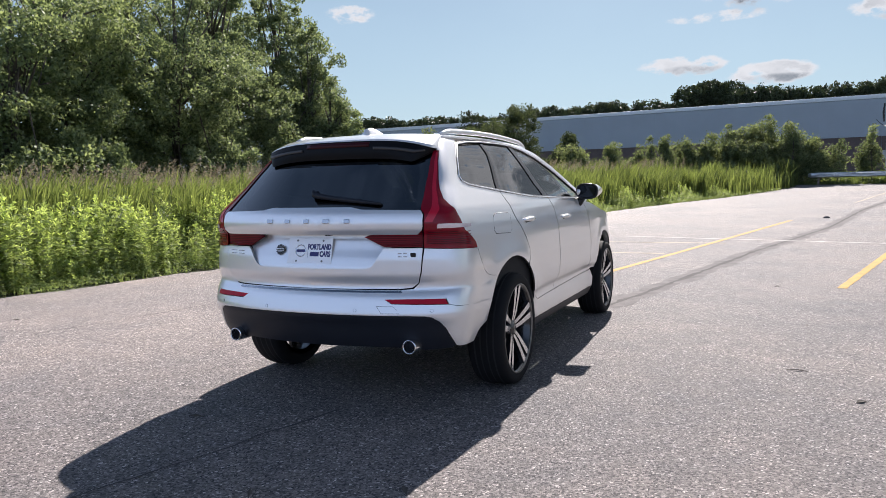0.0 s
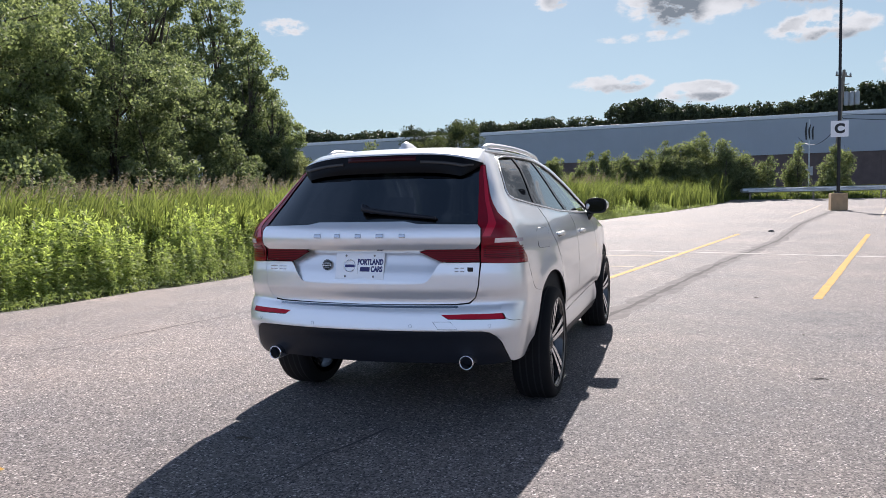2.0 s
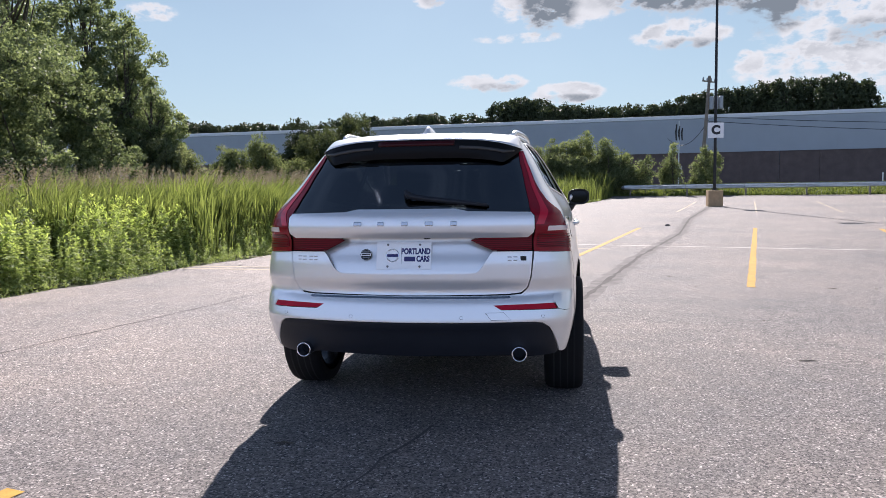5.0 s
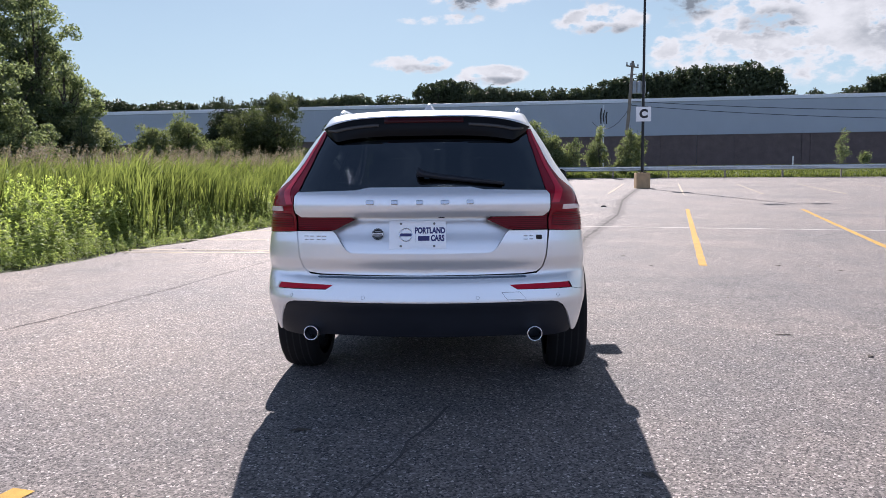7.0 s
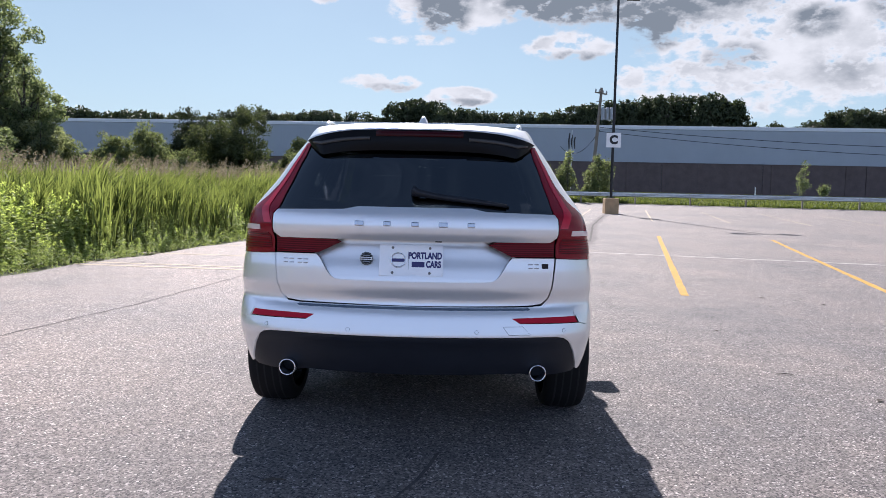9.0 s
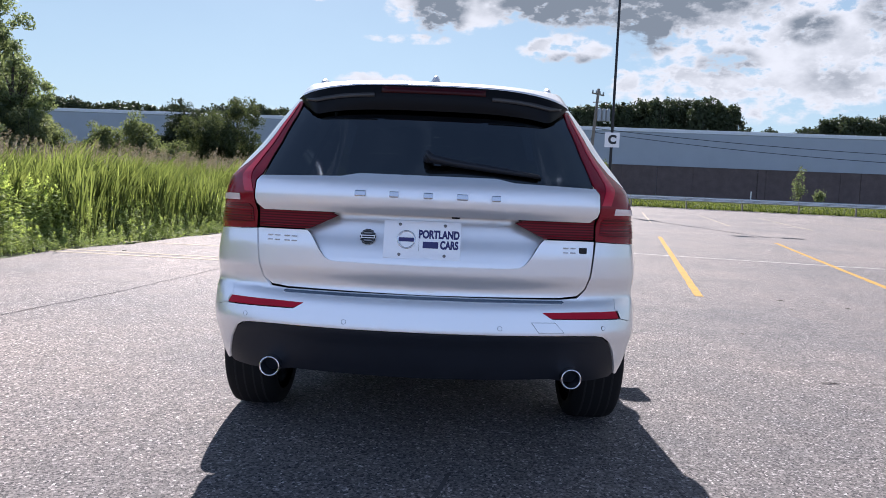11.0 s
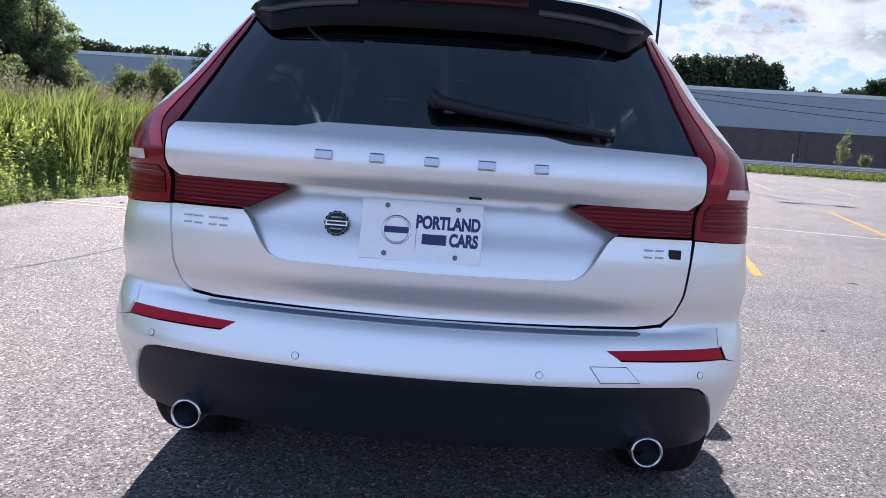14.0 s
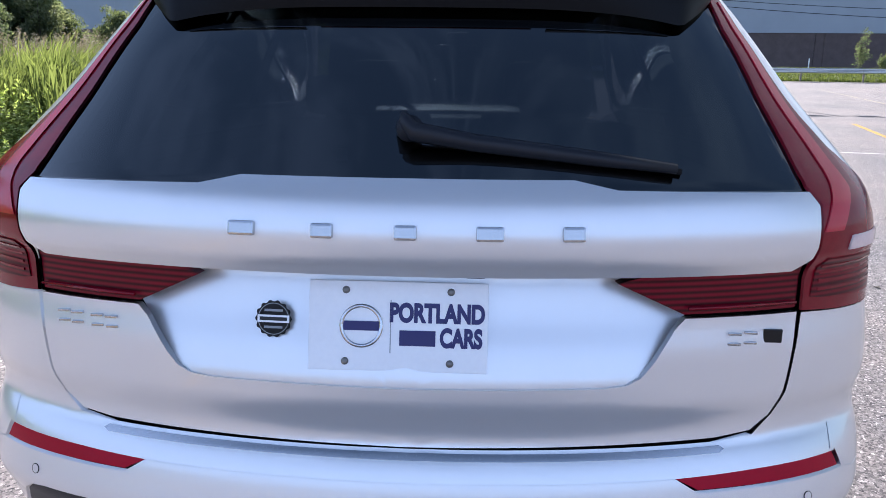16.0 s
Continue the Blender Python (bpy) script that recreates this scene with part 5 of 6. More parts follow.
for x in (-0.72, -0.306, 0.306, 0.735):
    bm, put = piece("parking_sensor", "paint", car, "", False)
    p, n = skin(*at_rear(x, 0.590)), skin_normal(*at_rear(x, 0.590))
    lathe(bm, [(0.0, 0.0006), (0.0082, 0.0006), (0.0086, 0.0), (0.0086, -0.01)], 18, Matrix.Translation(p + n * 0.0005) @ n.to_track_quat("X", "Z").to_matrix().to_4x4())
    put()
    bm, put = piece("sensor_ring", "gloss_black")
    lathe(bm, [(0.0087, 0.0004), (0.0097, 0.0004), (0.0097, -0.006)], 18, Matrix.Translation(p + n * 0.0006) @ n.to_track_quat("X", "Z").to_matrix().to_4x4())
    put()
TOW = ((0.432, 0.614), (0.528, 0.614), (0.566, 0.575), (0.462, 0.575))
bm, put = piece("tow_cover_gap", "gloss_black")
ring = [skin(*at_rear(*p)) + skin_normal(*at_rear(*p)) * 0.0005 for p in TOW]
tube(bm, ring + ring[:1], 0.0010, 5, False)
put()
# bright step plate between bumper and gate
STEP = rear((0.0, 0.6865), (0.555, 0.6865), (0.565, 0.6915), (0.555, 0.6965), (0.0, 0.6965))
panel("sill_strip", mirrored(STEP), "dark_chrome", car, "grey step strip below the tailgate", off=0.003, thick=0.006, gap=0)

# ---- sides ----
DLO_REAR = side((0.84, 1.548), (0.70, 1.46), (0.575, 1.352), (0.575, 1.316), (0.66, 1.287))
QUARTER = rear((0.688, 0.938)) + LAMP[1:14] + rear((0.595, 1.502), (0.566, 1.565)) + side((0.66, 1.585), (0.80, 1.590), (0.88, 1.592)) + DLO_REAR + side((1.05, 1.243), (1.08, 1.15), (1.13, 1.05), (1.25, 0.93), (1.312, 0.845), (1.288, 0.785)) + arc(1.0, 56, 150, 18) + side((0.50, 0.602), (0.38, 0.604)) + rear((0.852, 0.612), (0.817, 0.6225), (0.799, 0.6580), (0.788, 0.6590), (0.788, 0.7005), (0.62, 0.706), (0.655, 0.742), (0.672, 0.793), (0.680, 0.86))
panel("quarter_panel", QUARTER, "paint", car, both=True)
RDOOR = side((1.055, 1.241), (1.35, 1.217), (1.66, 1.195), (2.02, 1.184), (2.08, 1.10), (2.10, 0.80), (2.10, 0.46), (1.62, 0.45), (1.475, 0.51)) + arc(1.0, 18, 54, 8) + side((1.290, 0.785), (1.314, 0.845), (1.256, 0.932), (1.138, 1.05), (1.088, 1.15))
FDOOR = side((2.025, 1.183), (2.94, 1.158), (3.06, 1.155), (3.16, 1.04), (3.20, 0.80), (3.20, 0.48), (2.105, 0.46), (2.105, 0.80), (2.085, 1.10))
doors = []
for flip in (False, True):
    doors.append(part("rear_door", panel_mesh("rear_door", RDOOR, M["paint"], mirror=flip), None, car, "silver rear door"))
    doors.append(part("front_door", panel_mesh("front_door", FDOOR, M["paint"], mirror=flip), None, car, "silver front door"))
FENDER = side((3.165, 1.04), (3.08, 1.145), (3.45, 1.10), (3.9, 1.03)) + [(2.10, 0.97), (2.35, 0.90), (2.5, 0.84), (2.5, 0.62)] + side((4.32, 0.50)) + arc(3.865, 15, 165, 18) + side((3.34, 0.50), (3.205, 0.48), (3.205, 0.80))
panel("front_fender", FENDER, "paint", car, both=True)
SILL = side((1.472, 0.512), (1.62, 0.4485), (2.10, 0.4585), (3.20, 0.4785), (3.32, 0.485), (3.40, 0.40), (3.38, 0.32), (1.46, 0.32), (1.44, 0.40))
panel("side_sill", SILL, "paint", car, both=True)
SKIRT = side((1.46, 0.318), (3.38, 0.318), (3.34, 0.25), (1.50, 0.25))
panel("lower_skirt", SKIRT, "plastic", car, both=True)
NOSE = [(2.502, 0.62), (2.502, 0.84), (2.7, 0.86), (3.0, 0.87), (3.0, 0.30), (2.5, 0.30)] + side((4.36, 0.30), (4.33, 0.49))
for flip in (False, True):
    part("front_bumper", panel_mesh("front_bumper", NOSE, M["paint"], gap=0, mirror=flip), None, car)
FUEL = side((0.775, 0.982), (0.99, 0.976), (1.02, 0.996), (1.035, 1.085), (1.01, 1.104), (0.80, 1.106), (0.775, 1.09), (0.755, 1.0))
part("fuel_flap", panel_mesh("fuel_flap", FUEL, M["paint"], off=0.0015, gap=0), None, car)
bm, put = piece("flap_gap", "gloss_black")
ring = [skin(*p) for p in FUEL]
tube(bm, ring + ring[:1], 0.0022, 5, False)
put()

for sg in (1, -1):
    bm, put = piece("panel_seam", "gloss_black")
    line = [skin(*p) for p in side((0.462, 0.915), (0.474, 0.88), (0.495, 0.835), (0.53, 0.785), (0.58, 0.752), (0.64, 0.737), (0.705, 0.730))]
    tube(bm, [(sg * p.x, p.y, p.z) for p in line], 0.0014, 5, False)
    put()

# side windows
Q_GL = side((0.875, 1.545), (1.255, 1.572), (1.24, 1.50), (1.055, 1.262), (0.67, 1.300), (0.600, 1.322), (0.600, 1.350), (0.715, 1.455))
R_GL = side((1.295, 1.573), (1.80, 1.574), (1.95, 1.21), (1.665, 1.214), (1.36, 1.235), (1.095, 1.260), (1.26, 1.49))
F_GL = side((1.87, 1.568), (2.05, 1.545), (2.30, 1.49), (2.60, 1.39), (2.85, 1.285), (3.02, 1.20), (2.96, 1.178), (2.04, 1.205))
for flip in (False, True):
    for nm, poly, mat_, lab in (("quarter_window", Q_GL, "glass", "tinted quarter window"), ("rear_side_window", R_GL, "glass", "tinted side window"), ("front_side_window", F_GL, "screen", "side window")):
        part(nm, panel_mesh(nm, poly, M[mat_], off=-0.008, thick=0.004, gap=0, step=0.05, mirror=flip), None, car, lab)
    # black frames between the panes
    for nm, poly in (("pillar_trim", side((1.245, 1.575), (1.30, 1.575), (1.262, 1.49), (1.10, 1.258), (1.05, 1.262), (1.236, 1.50))), ("pillar_trim", side((1.79, 1.577), (1.88, 1.572), (2.05, 1.20), (1.94, 1.207)))):
        part(nm, panel_mesh(nm, poly, M["gloss_black"], off=-0.003, thick=0.01, gap=0, mirror=flip), None, car)
    sg = -1 if flip else 1
    line = [(0.70, 1.46), (0.84, 1.552), (1.05, 1.576), (1.28, 1.584), (1.60, 1.587), (1.85, 1.581), (2.08, 1.556), (2.33, 1.50), (2.62, 1.40), (2.88, 1.29), (3.07, 1.195), (3.0, 1.163), (2.5, 1.172), (2.03, 1.188), (1.66, 1.199), (1.35, 1.221), (1.05, 1.248), (0.66, 1.291), (0.59, 1.310), (0.578, 1.345), (0.70, 1.46)]
    bm = bmesh.new()
    fine = [tuple(Vector(a).lerp(Vector(b), k / 4)) for a, b in zip(line, line[1:]) for k in range(4)] + [line[-1]]
    pts = []
    for y, z in fine:
        p = skin(*at_side(y, z)) + skin_normal(*at_side(y, z)) * 0.002
        pts.append((sg * p.x, p.y, p.z))
    tube(bm, pts, 0.0052, 6, False)
    part("window_trim", bm, M["trim"], car, "bright trim round the side windows", True)
    # rubber seal inside it
    bm = bmesh.new()
    tube(bm, [(q[0] - sg * 0.012, q[1], q[2]) for q in pts], 0.013, 6, False)
    part("window_seal", bm, M["gloss_black"], car, "", True)
    # pillar at the screen
    A_P = side((1.88, 1.588), (2.09, 1.566), (2.36, 1.512), (2.66, 1.412), (2.92, 1.30), (3.10, 1.20), (3.24, 1.13), (3.28, 1.15), (3.0, 1.30), (2.70, 1.435), (2.40, 1.545), (2.1, 1.602), (1.88, 1.612))
    part("front_pillar", panel_mesh("front_pillar", A_P, M["paint"], gap=0, mirror=flip), None, car)

# roof edge above the windows
for flip in (False, True):
    edge = rear((0.566, 1.568)) + side((0.66, 1.588), (0.80, 1.593), (0.88, 1.593), (1.05, 1.590), (1.5, 1.596), (1.88, 1.590), (1.88, 1.614), (1.2, 1.616), (0.75, 1.612)) + rear((0.52, 1.612))
    part("roof_edge", panel_mesh("roof_edge", edge, M["paint"], gap=0, mirror=flip), None, car)


def roof_z(x, y):
    c = 1.60 + 0.048 * math.sin(math.pi * min(1, max(0, (y - 0.35) / 2.7)) ** 0.8) if y > 0.35 else 1.60
    return c - 0.032 * abs(x / 0.6) ** 3.0


def roof_w(y):
    return float(np.interp(y, [0.5, 0.75, 1.2, 1.9, 2.3, 2.5], [0.545, 0.575, 0.592, 0.592, 0.575, 0.56]))


bm, put = piece("roof", "paint")
slab(bm, lambda u, y: (u * roof_w(y), y, roof_z(u * roof_w(y), y)), list(np.linspace(-1, 1, 25)), list(np.linspace(0.69, 2.42, 40)), 0.02)
put()
bm, put = piece("sunroof_glass", "gloss_black")
slab(bm, lambda u, y: (u * 0.43, y, roof_z(u * 0.43, y) + 0.003), list(np.linspace(-1, 1, 13)), list(np.linspace(1.1, 2.3, 13)), 0.002)
put()
bm, put = piece("windscreen", "screen")


def screen(u, v):
    w = 0.56 + 0.25 * v
    return (u * w, 2.42 + 0.92 * v - 0.10 * abs(u) ** 2.5 * (1 - 0.2 * v) + 0.03, 1.612 - 0.50 * v - 0.03 * math.sin(math.pi * v) * -1 - 0.02 * u * u)


sheet(bm, screen, list(np.linspace(-1, 1, 21)), list(np.linspace(0, 1, 13)), 0.005)
put()
bm, put = piece("bonnet", "paint")
slab(bm, lambda u, v: (u * (0.86 - 0.10 * v), 3.25 + 1.28 * v - 0.12 * abs(u) ** 3 * v, 1.12 - 0.09 * v - 0.15 * v**4 - 0.05 * abs(u) ** 3 * (1 - 0.3 * v)), list(np.linspace(-1, 1, 21)), list(np.linspace(0, 1, 17)), 0.01)
put()

# spoiler: pale lip above, gloss black below, brake lamp in the middle


def lip_y(u):
    return 0.385 + 0.085 * abs(u) ** 2.2 + 0.06 * abs(u) ** 22


def lip_z(u):
    return 1.572 - 0.060 * abs(u) ** 4.0


def spoiler_top(u, v):
    w = 0.608 - 0.042 * v
    y0, y1 = lip_y(u), 0.70
    z1 = roof_z(u * 0.56, 0.70) + 0.001
    return (u * w, y0 + (y1 - y0) * v, lip_z(u) + (z1 - lip_z(u)) * (1 - (1 - v) ** 1.6))


bm, put = piece("roof_spoiler", "paint", tailgate, "silver roof spoiler lip")
slab(bm, spoiler_top, list(np.linspace(-1, 1, 51)), list(np.linspace(0, 1, 9)), 0.005)
put()


def under(u, v):
    drop = 0.108 * min(1.0, (1 - abs(u)) / 0.16) ** 0.75
    x = u * (0.609 - 0.010 * v)
    z1 = lip_z(u) - 0.004 - drop
    y0, y1 = lip_y(u) - 0.003, skin(*at_rear(x, z1)).y - 0.014
    return (x, y0 + (y1 - y0) * v - 0.012 * math.sin(math.pi * v) * (1 - u**8), lip_z(u) - 0.004 - drop * v)


bm, put = piece("spoiler_underside", "deep_black", tailgate, "gloss black underside of the spoiler")
sheet(bm, under, list(np.linspace(-1, 1, 81)), list(np.linspace(0, 1, 12)))
sheet(bm, lambda u, v: (under(u, 1)[0], under(u, 1)[1] + v * 0.03, under(u, 1)[2] + v * 0.004), list(np.linspace(-1, 1, 81)), [0, 0.5, 1])
put()
# lip on the underside, its reflection put in as a paler grey strip
for sg in (1, -1):
    bm, put = piece("ridge_highlight", "ridge", tailgate, "grey strip for the highlight along the spoiler's underside lip")
    sheet(bm, lambda u, v: (under(sg * u, 0.34 + 0.16 * v)[0], under(sg * u, 0.34 + 0.16 * v)[1] - 0.005 + 0.004 * v, under(sg * u, 0.34 + 0.16 * v)[2]), list(np.linspace(0.42, 0.93, 24)), [0, 0.5, 1], 0.004)
    put()
bm, put = piece("high_brake_lamp", "red_deep", tailgate, "dark red high brake lamp")
sheet(bm, lambda u, v: (u * 0.225, under(u * 0.37, 0.06 + 0.26 * v)[1] - 0.004, under(u * 0.37, 0.06 + 0.26 * v)[2]), list(np.linspace(-1, 1, 15)), [0, 0.5, 1], 0.006)
put()

# roof rails and antenna
for sg in (1, -1):
    bm, put = piece("roof_rail", "paint", car, "silver roof rail")
    ys_ = np.linspace(0.72, 2.45, 30)
    tube(bm, [(sg * (0.530 + 0.045 * math.sin(math.pi * min(1, max(0, (y - 0.6) / 2.1)))), y, roof_z(0.5, y) - 0.002 + 0.022 * float(smooth((y - 0.70) / 0.16) * smooth((2.45 - y) / 0.2))) for y in ys_], [0.008] + [0.016] * 28 + [0.008], 10)
    put()
bm, put = piece("antenna_fin", "paint", car, "small shark-fin antenna")
fin = [(0.72, 0.0, 0.036), (0.74, 0.044, 0.034), (0.79, 0.052, 0.034), (0.86, 0.044, 0.040), (0.94, 0.020, 0.042), (1.01, 0.0, 0.012)]
rings = []
for y, h, w in fin:
    b = roof_z(0, y)
    rings.append([bm.verts.new(p) for p in ((-w, y, b - 0.004), (-w * 0.60, y, b + h * 0.42), (-w * 0.30, y + h * 0.1, b + h * 0.88), (0, y + h * 0.12, b + max(h, 0.004)), (w * 0.30, y + h * 0.1, b + h * 0.88), (w * 0.60, y, b + h * 0.42), (w, y, b - 0.004))])
for a, b in zip(rings, rings[1:]):
    for k in range(6):
        bm.faces.new((a[k], a[k + 1], b[k + 1], b[k]))
bm.faces.new(rings[0])
bm.faces.new(rings[-1][::-1])
bmesh.ops.recalc_face_normals(bm, faces=bm.faces)
put()

# mirrors and handles


def rounded(bm, a, b, levels, m):
    """A soft-cornered block: rings at some depths, each a share of half sizes a and b."""
    rings = []
    for d, k in levels:
        ring = []
        for t in np.linspace(0, 2 * math.pi, 29)[:-1]:
            c, s = math.cos(t), math.sin(t)
            ring.append(bm.verts.new(m @ Vector((k * a * math.copysign(abs(c) ** 0.72, c), d, k * b * math.copysign(abs(s) ** 0.72, s)))))
        rings.append(ring)
    for p, q in zip(rings, rings[1:]):
        for n in range(28):
            bm.faces.new((p[n], p[(n + 1) % 28], q[(n + 1) % 28], q[n]))
    bm.faces.new(rings[0][::-1])
    bm.faces.new(rings[-1])
    bmesh.ops.recalc_face_normals(bm, faces=bm.faces)


for sg in (1, -1):
    bm, put = piece("door_mirror", "paint", doors[1] if sg > 0 else doors[3], "silver mirror housing")
    shape = [(0.895, 2.88, 1.18, 1.25), (0.92, 2.92, 1.165, 1.282), (0.98, 2.93, 1.160, 1.290), (1.04, 2.94, 1.172, 1.278), (1.064, 2.97, 1.20, 1.255)]
    rings = []
    for x, y0, z0, z1 in shape:
        zc, hh = (z0 + z1) / 2, (z1 - z0) / 2
        rings.append([bm.verts.new((sg * x, y0 + 0.105 + 0.075 * math.cos(a) - 0.05 * abs(math.cos(a)) * (math.cos(a) < 0), zc + hh * math.sin(a))) for a in np.linspace(0, 2 * math.pi, 17)[:-1]])
    for a, b in zip(rings, rings[1:]):
        for k in range(16):
            bm.faces.new((a[k], a[(k + 1) % 16], b[(k + 1) % 16], b[k]))
    bm.faces.new(rings[0][::-1])
    bm.faces.new(rings[-1])
    bmesh.ops.recalc_face_normals(bm, faces=bm.faces)
    house = put()
    bm, put = piece("mirror_glass", "dim_mirror", doors[1] if sg > 0 else doors[3], "mirror glass", False)
    rounded(bm, 0.078, 0.053, ((-0.0005, 1.0), (0.004, 1.0)), pose(sg * 0.975, 2.905, 1.222, 0, 0, sg * 4))
    put()
    bm, put = piece("mirror_frame", "gloss_black", doors[1] if sg > 0 else doors[3])
    rounded(bm, 0.096, 0.071, ((-0.006, 0.90), (-0.010, 0.96), (0.0, 1.0), (0.045, 0.98), (0.075, 0.82)), pose(sg * 0.975, 2.916, 1.222, 0, 0, sg * 4))
    put()
    bm, put = piece("mirror_foot", "gloss_black", doors[1] if sg > 0 else doors[3])
    tube(bm, [(sg * 0.86, 2.96, 1.10), (sg * 0.90, 2.955, 1.13), (sg * 0.93, 2.955, 1.17)], [0.045, 0.035, 0.03], 8)
    put()
    for k, (y0, d) in enumerate(((1.25, 0), (2.24, 1))):
        z0 = 1.045 - 0.02 * k
        door = doors[d if sg > 0 else d + 2]
        bm, put = piece("door_handle", "paint", door, "silver pull handle")
        pts = []
        for f in np.linspace(0, 1, 11):
            p = skin(*at_side(y0 + 0.22 * f, z0)) + skin_normal(*at_side(y0 + 0.22 * f, z0)) * (0.003 + 0.017 * math.sin(math.pi * min(1, max(0, f))) ** 0.35)
            pts.append((sg * p.x, p.y, p.z))
        tube(bm, pts, [0.010 + 0.006 * math.sin(math.pi * k2 / 10) for k2 in range(11)], 8)
        put()
        bm, put = piece("handle_bowl", "plastic", door)
        p = skin(*at_side(y0 + 0.11, z0 - 0.01))
        lathe(bm, [(0.0, 0.0015), (0.045, 0.0015), (0.05, -0.004)], 20, pose(sg * p.x, p.y, p.z) @ Matrix.Diagonal((sg, 1.5, 0.6, 1)))
        put()

# wiper
bm, put = piece("rear_wiper", "plastic", tailgate, "black rear wiper arm")
w0 = skin(*at_rear(-0.005, 1.240)) + Vector((0, -0.030, 0.0))
w1 = skin(*at_rear(0.44, 1.190)) + Vector((0, -0.016, 0))
tube(bm, [w0 + Vector((-0.004, 0.006, 0.034)), w0 + Vector((0.0, -0.002, 0.022)), w0 + Vector((0.012, -0.002, 0.004)), w0.lerp(w1, 0.25), w0.lerp(w1, 0.7), w1], [0.006, 0.012, 0.017, 0.015, 0.013, 0.008], 8)
tube(bm, [w0 + Vector((0.004, 0.03, 0.006)), w0 + Vector((0.004, 0.0, 0.006))], [0.024, 0.018], 12)
put()
bm, put = piece("wiper_blade", "rubber", tailgate)
tube(bm, [w0.lerp(w1, 0.12) + Vector((0, 0.012, -0.010)), w1 + Vector((0.01, 0.010, -0.006))], 0.006, 6)
put()

# raised maker's marks on the gate, as plain chrome bars
for k, x in enumerate((-0.258, -0.127, 0.005, 0.137, 0.268)):
    bm, put = piece("emblem_bar", "dark_chrome", tailgate, "small raised chrome bar", False)
    c, n = skin(*at_rear(x, 1.094)), skin_normal(*at_rear(x, 1.094))
    wide = (0.044, 0.036, 0.036, 0.044, 0.036)[k]
    m = Matrix.Translation(c + n * 0.006) @ n.to_track_quat("Z", "Y").to_matrix().to_4x4()
    box(bm, (-wide / 2, -0.012, -0.006), (wide / 2, 0.012, 0.005), 0.004, m)
    put()
for x0, n in ((-0.625, 4), (0.560, 2)):
    for k in range(n):
        bm, put = piece("model_badge", "dark_chrome", tailgate, "small chrome badge bar", False)
        x = x0 + 0.030 * k + (0.012 if n == 4 and k > 1 else 0)
        c = skin(*at_rear(x, 0.905 if n == 4 else 0.902)) + Vector((0, -0.004, 0))
        for dz in (-0.009, 0.009):
            box(bm, (-0.011, -0.002, -0.0022), (0.011, 0.003, 0.0022), 0.0008, Matrix.Translation(c + Vector((0, 0, dz))))
        put()
bm, put = piece("badge_square", "gloss_black", tailgate, "small dark badge square", False)
box(bm, (-0.016, -0.002, -0.012), (0.016, 0.003, 0.012), 0.001, Matrix.Translation(skin(*at_rear(0.632, 0.902)) + Vector((0, -0.004, 0))))
put()


# the show plate
def flat_text(body, size, material, parent, label, m):
    c = bpy.data.curves.new("print", "FONT")
    c.body, c.size, c.align_x, c.align_y, c.extrude, c.offset = body, size, "CENTER", "CENTER", 0.0004, 0.0019
    tmp = bpy.data.objects.new("print", c)
    me = bpy.data.meshes.new_from_object(tmp)
    bpy.data.objects.remove(tmp)
    me.materials.clear()
    me.materials.append(M[material])
    ob = part("plate_text", me, None, parent, label)
    ob.matrix_basis = m
    return ob


PLATE = Matrix.Translation((-0.013, 0.062, 0.9205)) @ pose(0, 0, 0, 90 - 14.0, 0, 0)
bm, put = piece("show_plate", "plate", car, "white dealer plate with navy lettering", False)
box(bm, (-0.152, -0.076, -0.002), (0.152, 0.076, 0.002), 0.0015, PLATE)
plate = put()
flat_text("PORTLAND", 0.0385, "navy", plate, "navy word PORTLAND", PLATE @ pose(0.066, 0.022, 0.0026) @ Matrix.Diagonal((0.80, 1.12, 1, 1)))
flat_text("CARS", 0.0385, "navy", plate, "navy word CARS", PLATE @ pose(0.107, -0.019, 0.0026) @ Matrix.Diagonal((0.76, 1.12, 1, 1)))
bm, put = piece("maker_bar", "navy", plate, "navy bar in place of the maker's name", False)
box(bm, (0.003, -0.032, 0.002), (0.064, -0.006, 0.0032), 0.0005, PLATE)
put()
bm, put = piece("divider", "steel_grey", plate, "", False)
box(bm, (-0.013, -0.045, 0.002), (-0.0115, 0.045, 0.003), 0.0, PLATE)
put()
bm, put = piece("round_mark", "satin", plate, "grey ring mark")
lathe(bm, [(0.031, 0.002), (0.031, 0.0035), (0.037, 0.0035), (0.037, 0.002)], 32, PLATE @ pose(-0.062, 0.0, 0.0) @ pose(0, 0, 0, 0, -90, 0))
put()
bm, put = piece("mark_bar", "navy", plate, "", False)
box(bm, (-0.096, -0.008, 0.002), (-0.028, 0.008, 0.0032), 0.0005, PLATE)
put()
for sx in (-0.0889, 0.0889):
    for sy in (-0.0603, 0.0603):
        bm, put = piece("plate_screw", "disc", plate)
        lathe(bm, [(0.0, 0.005), (0.004, 0.005), (0.0065, 0.003), (0.0065, 0.0015)], 12, PLATE @ pose(sx, sy, 0) @ pose(0, 0, 0, 0, -90, 0))
        put()
SEAL = Matrix.Translation((-0.228, 0.072, 0.925)) @ pose(0, 0, 0, 90 - 12, 0, -3)
bm, put = piece("dealer_sticker", "black", tailgate, "round dark sticker with a scalloped edge", False)
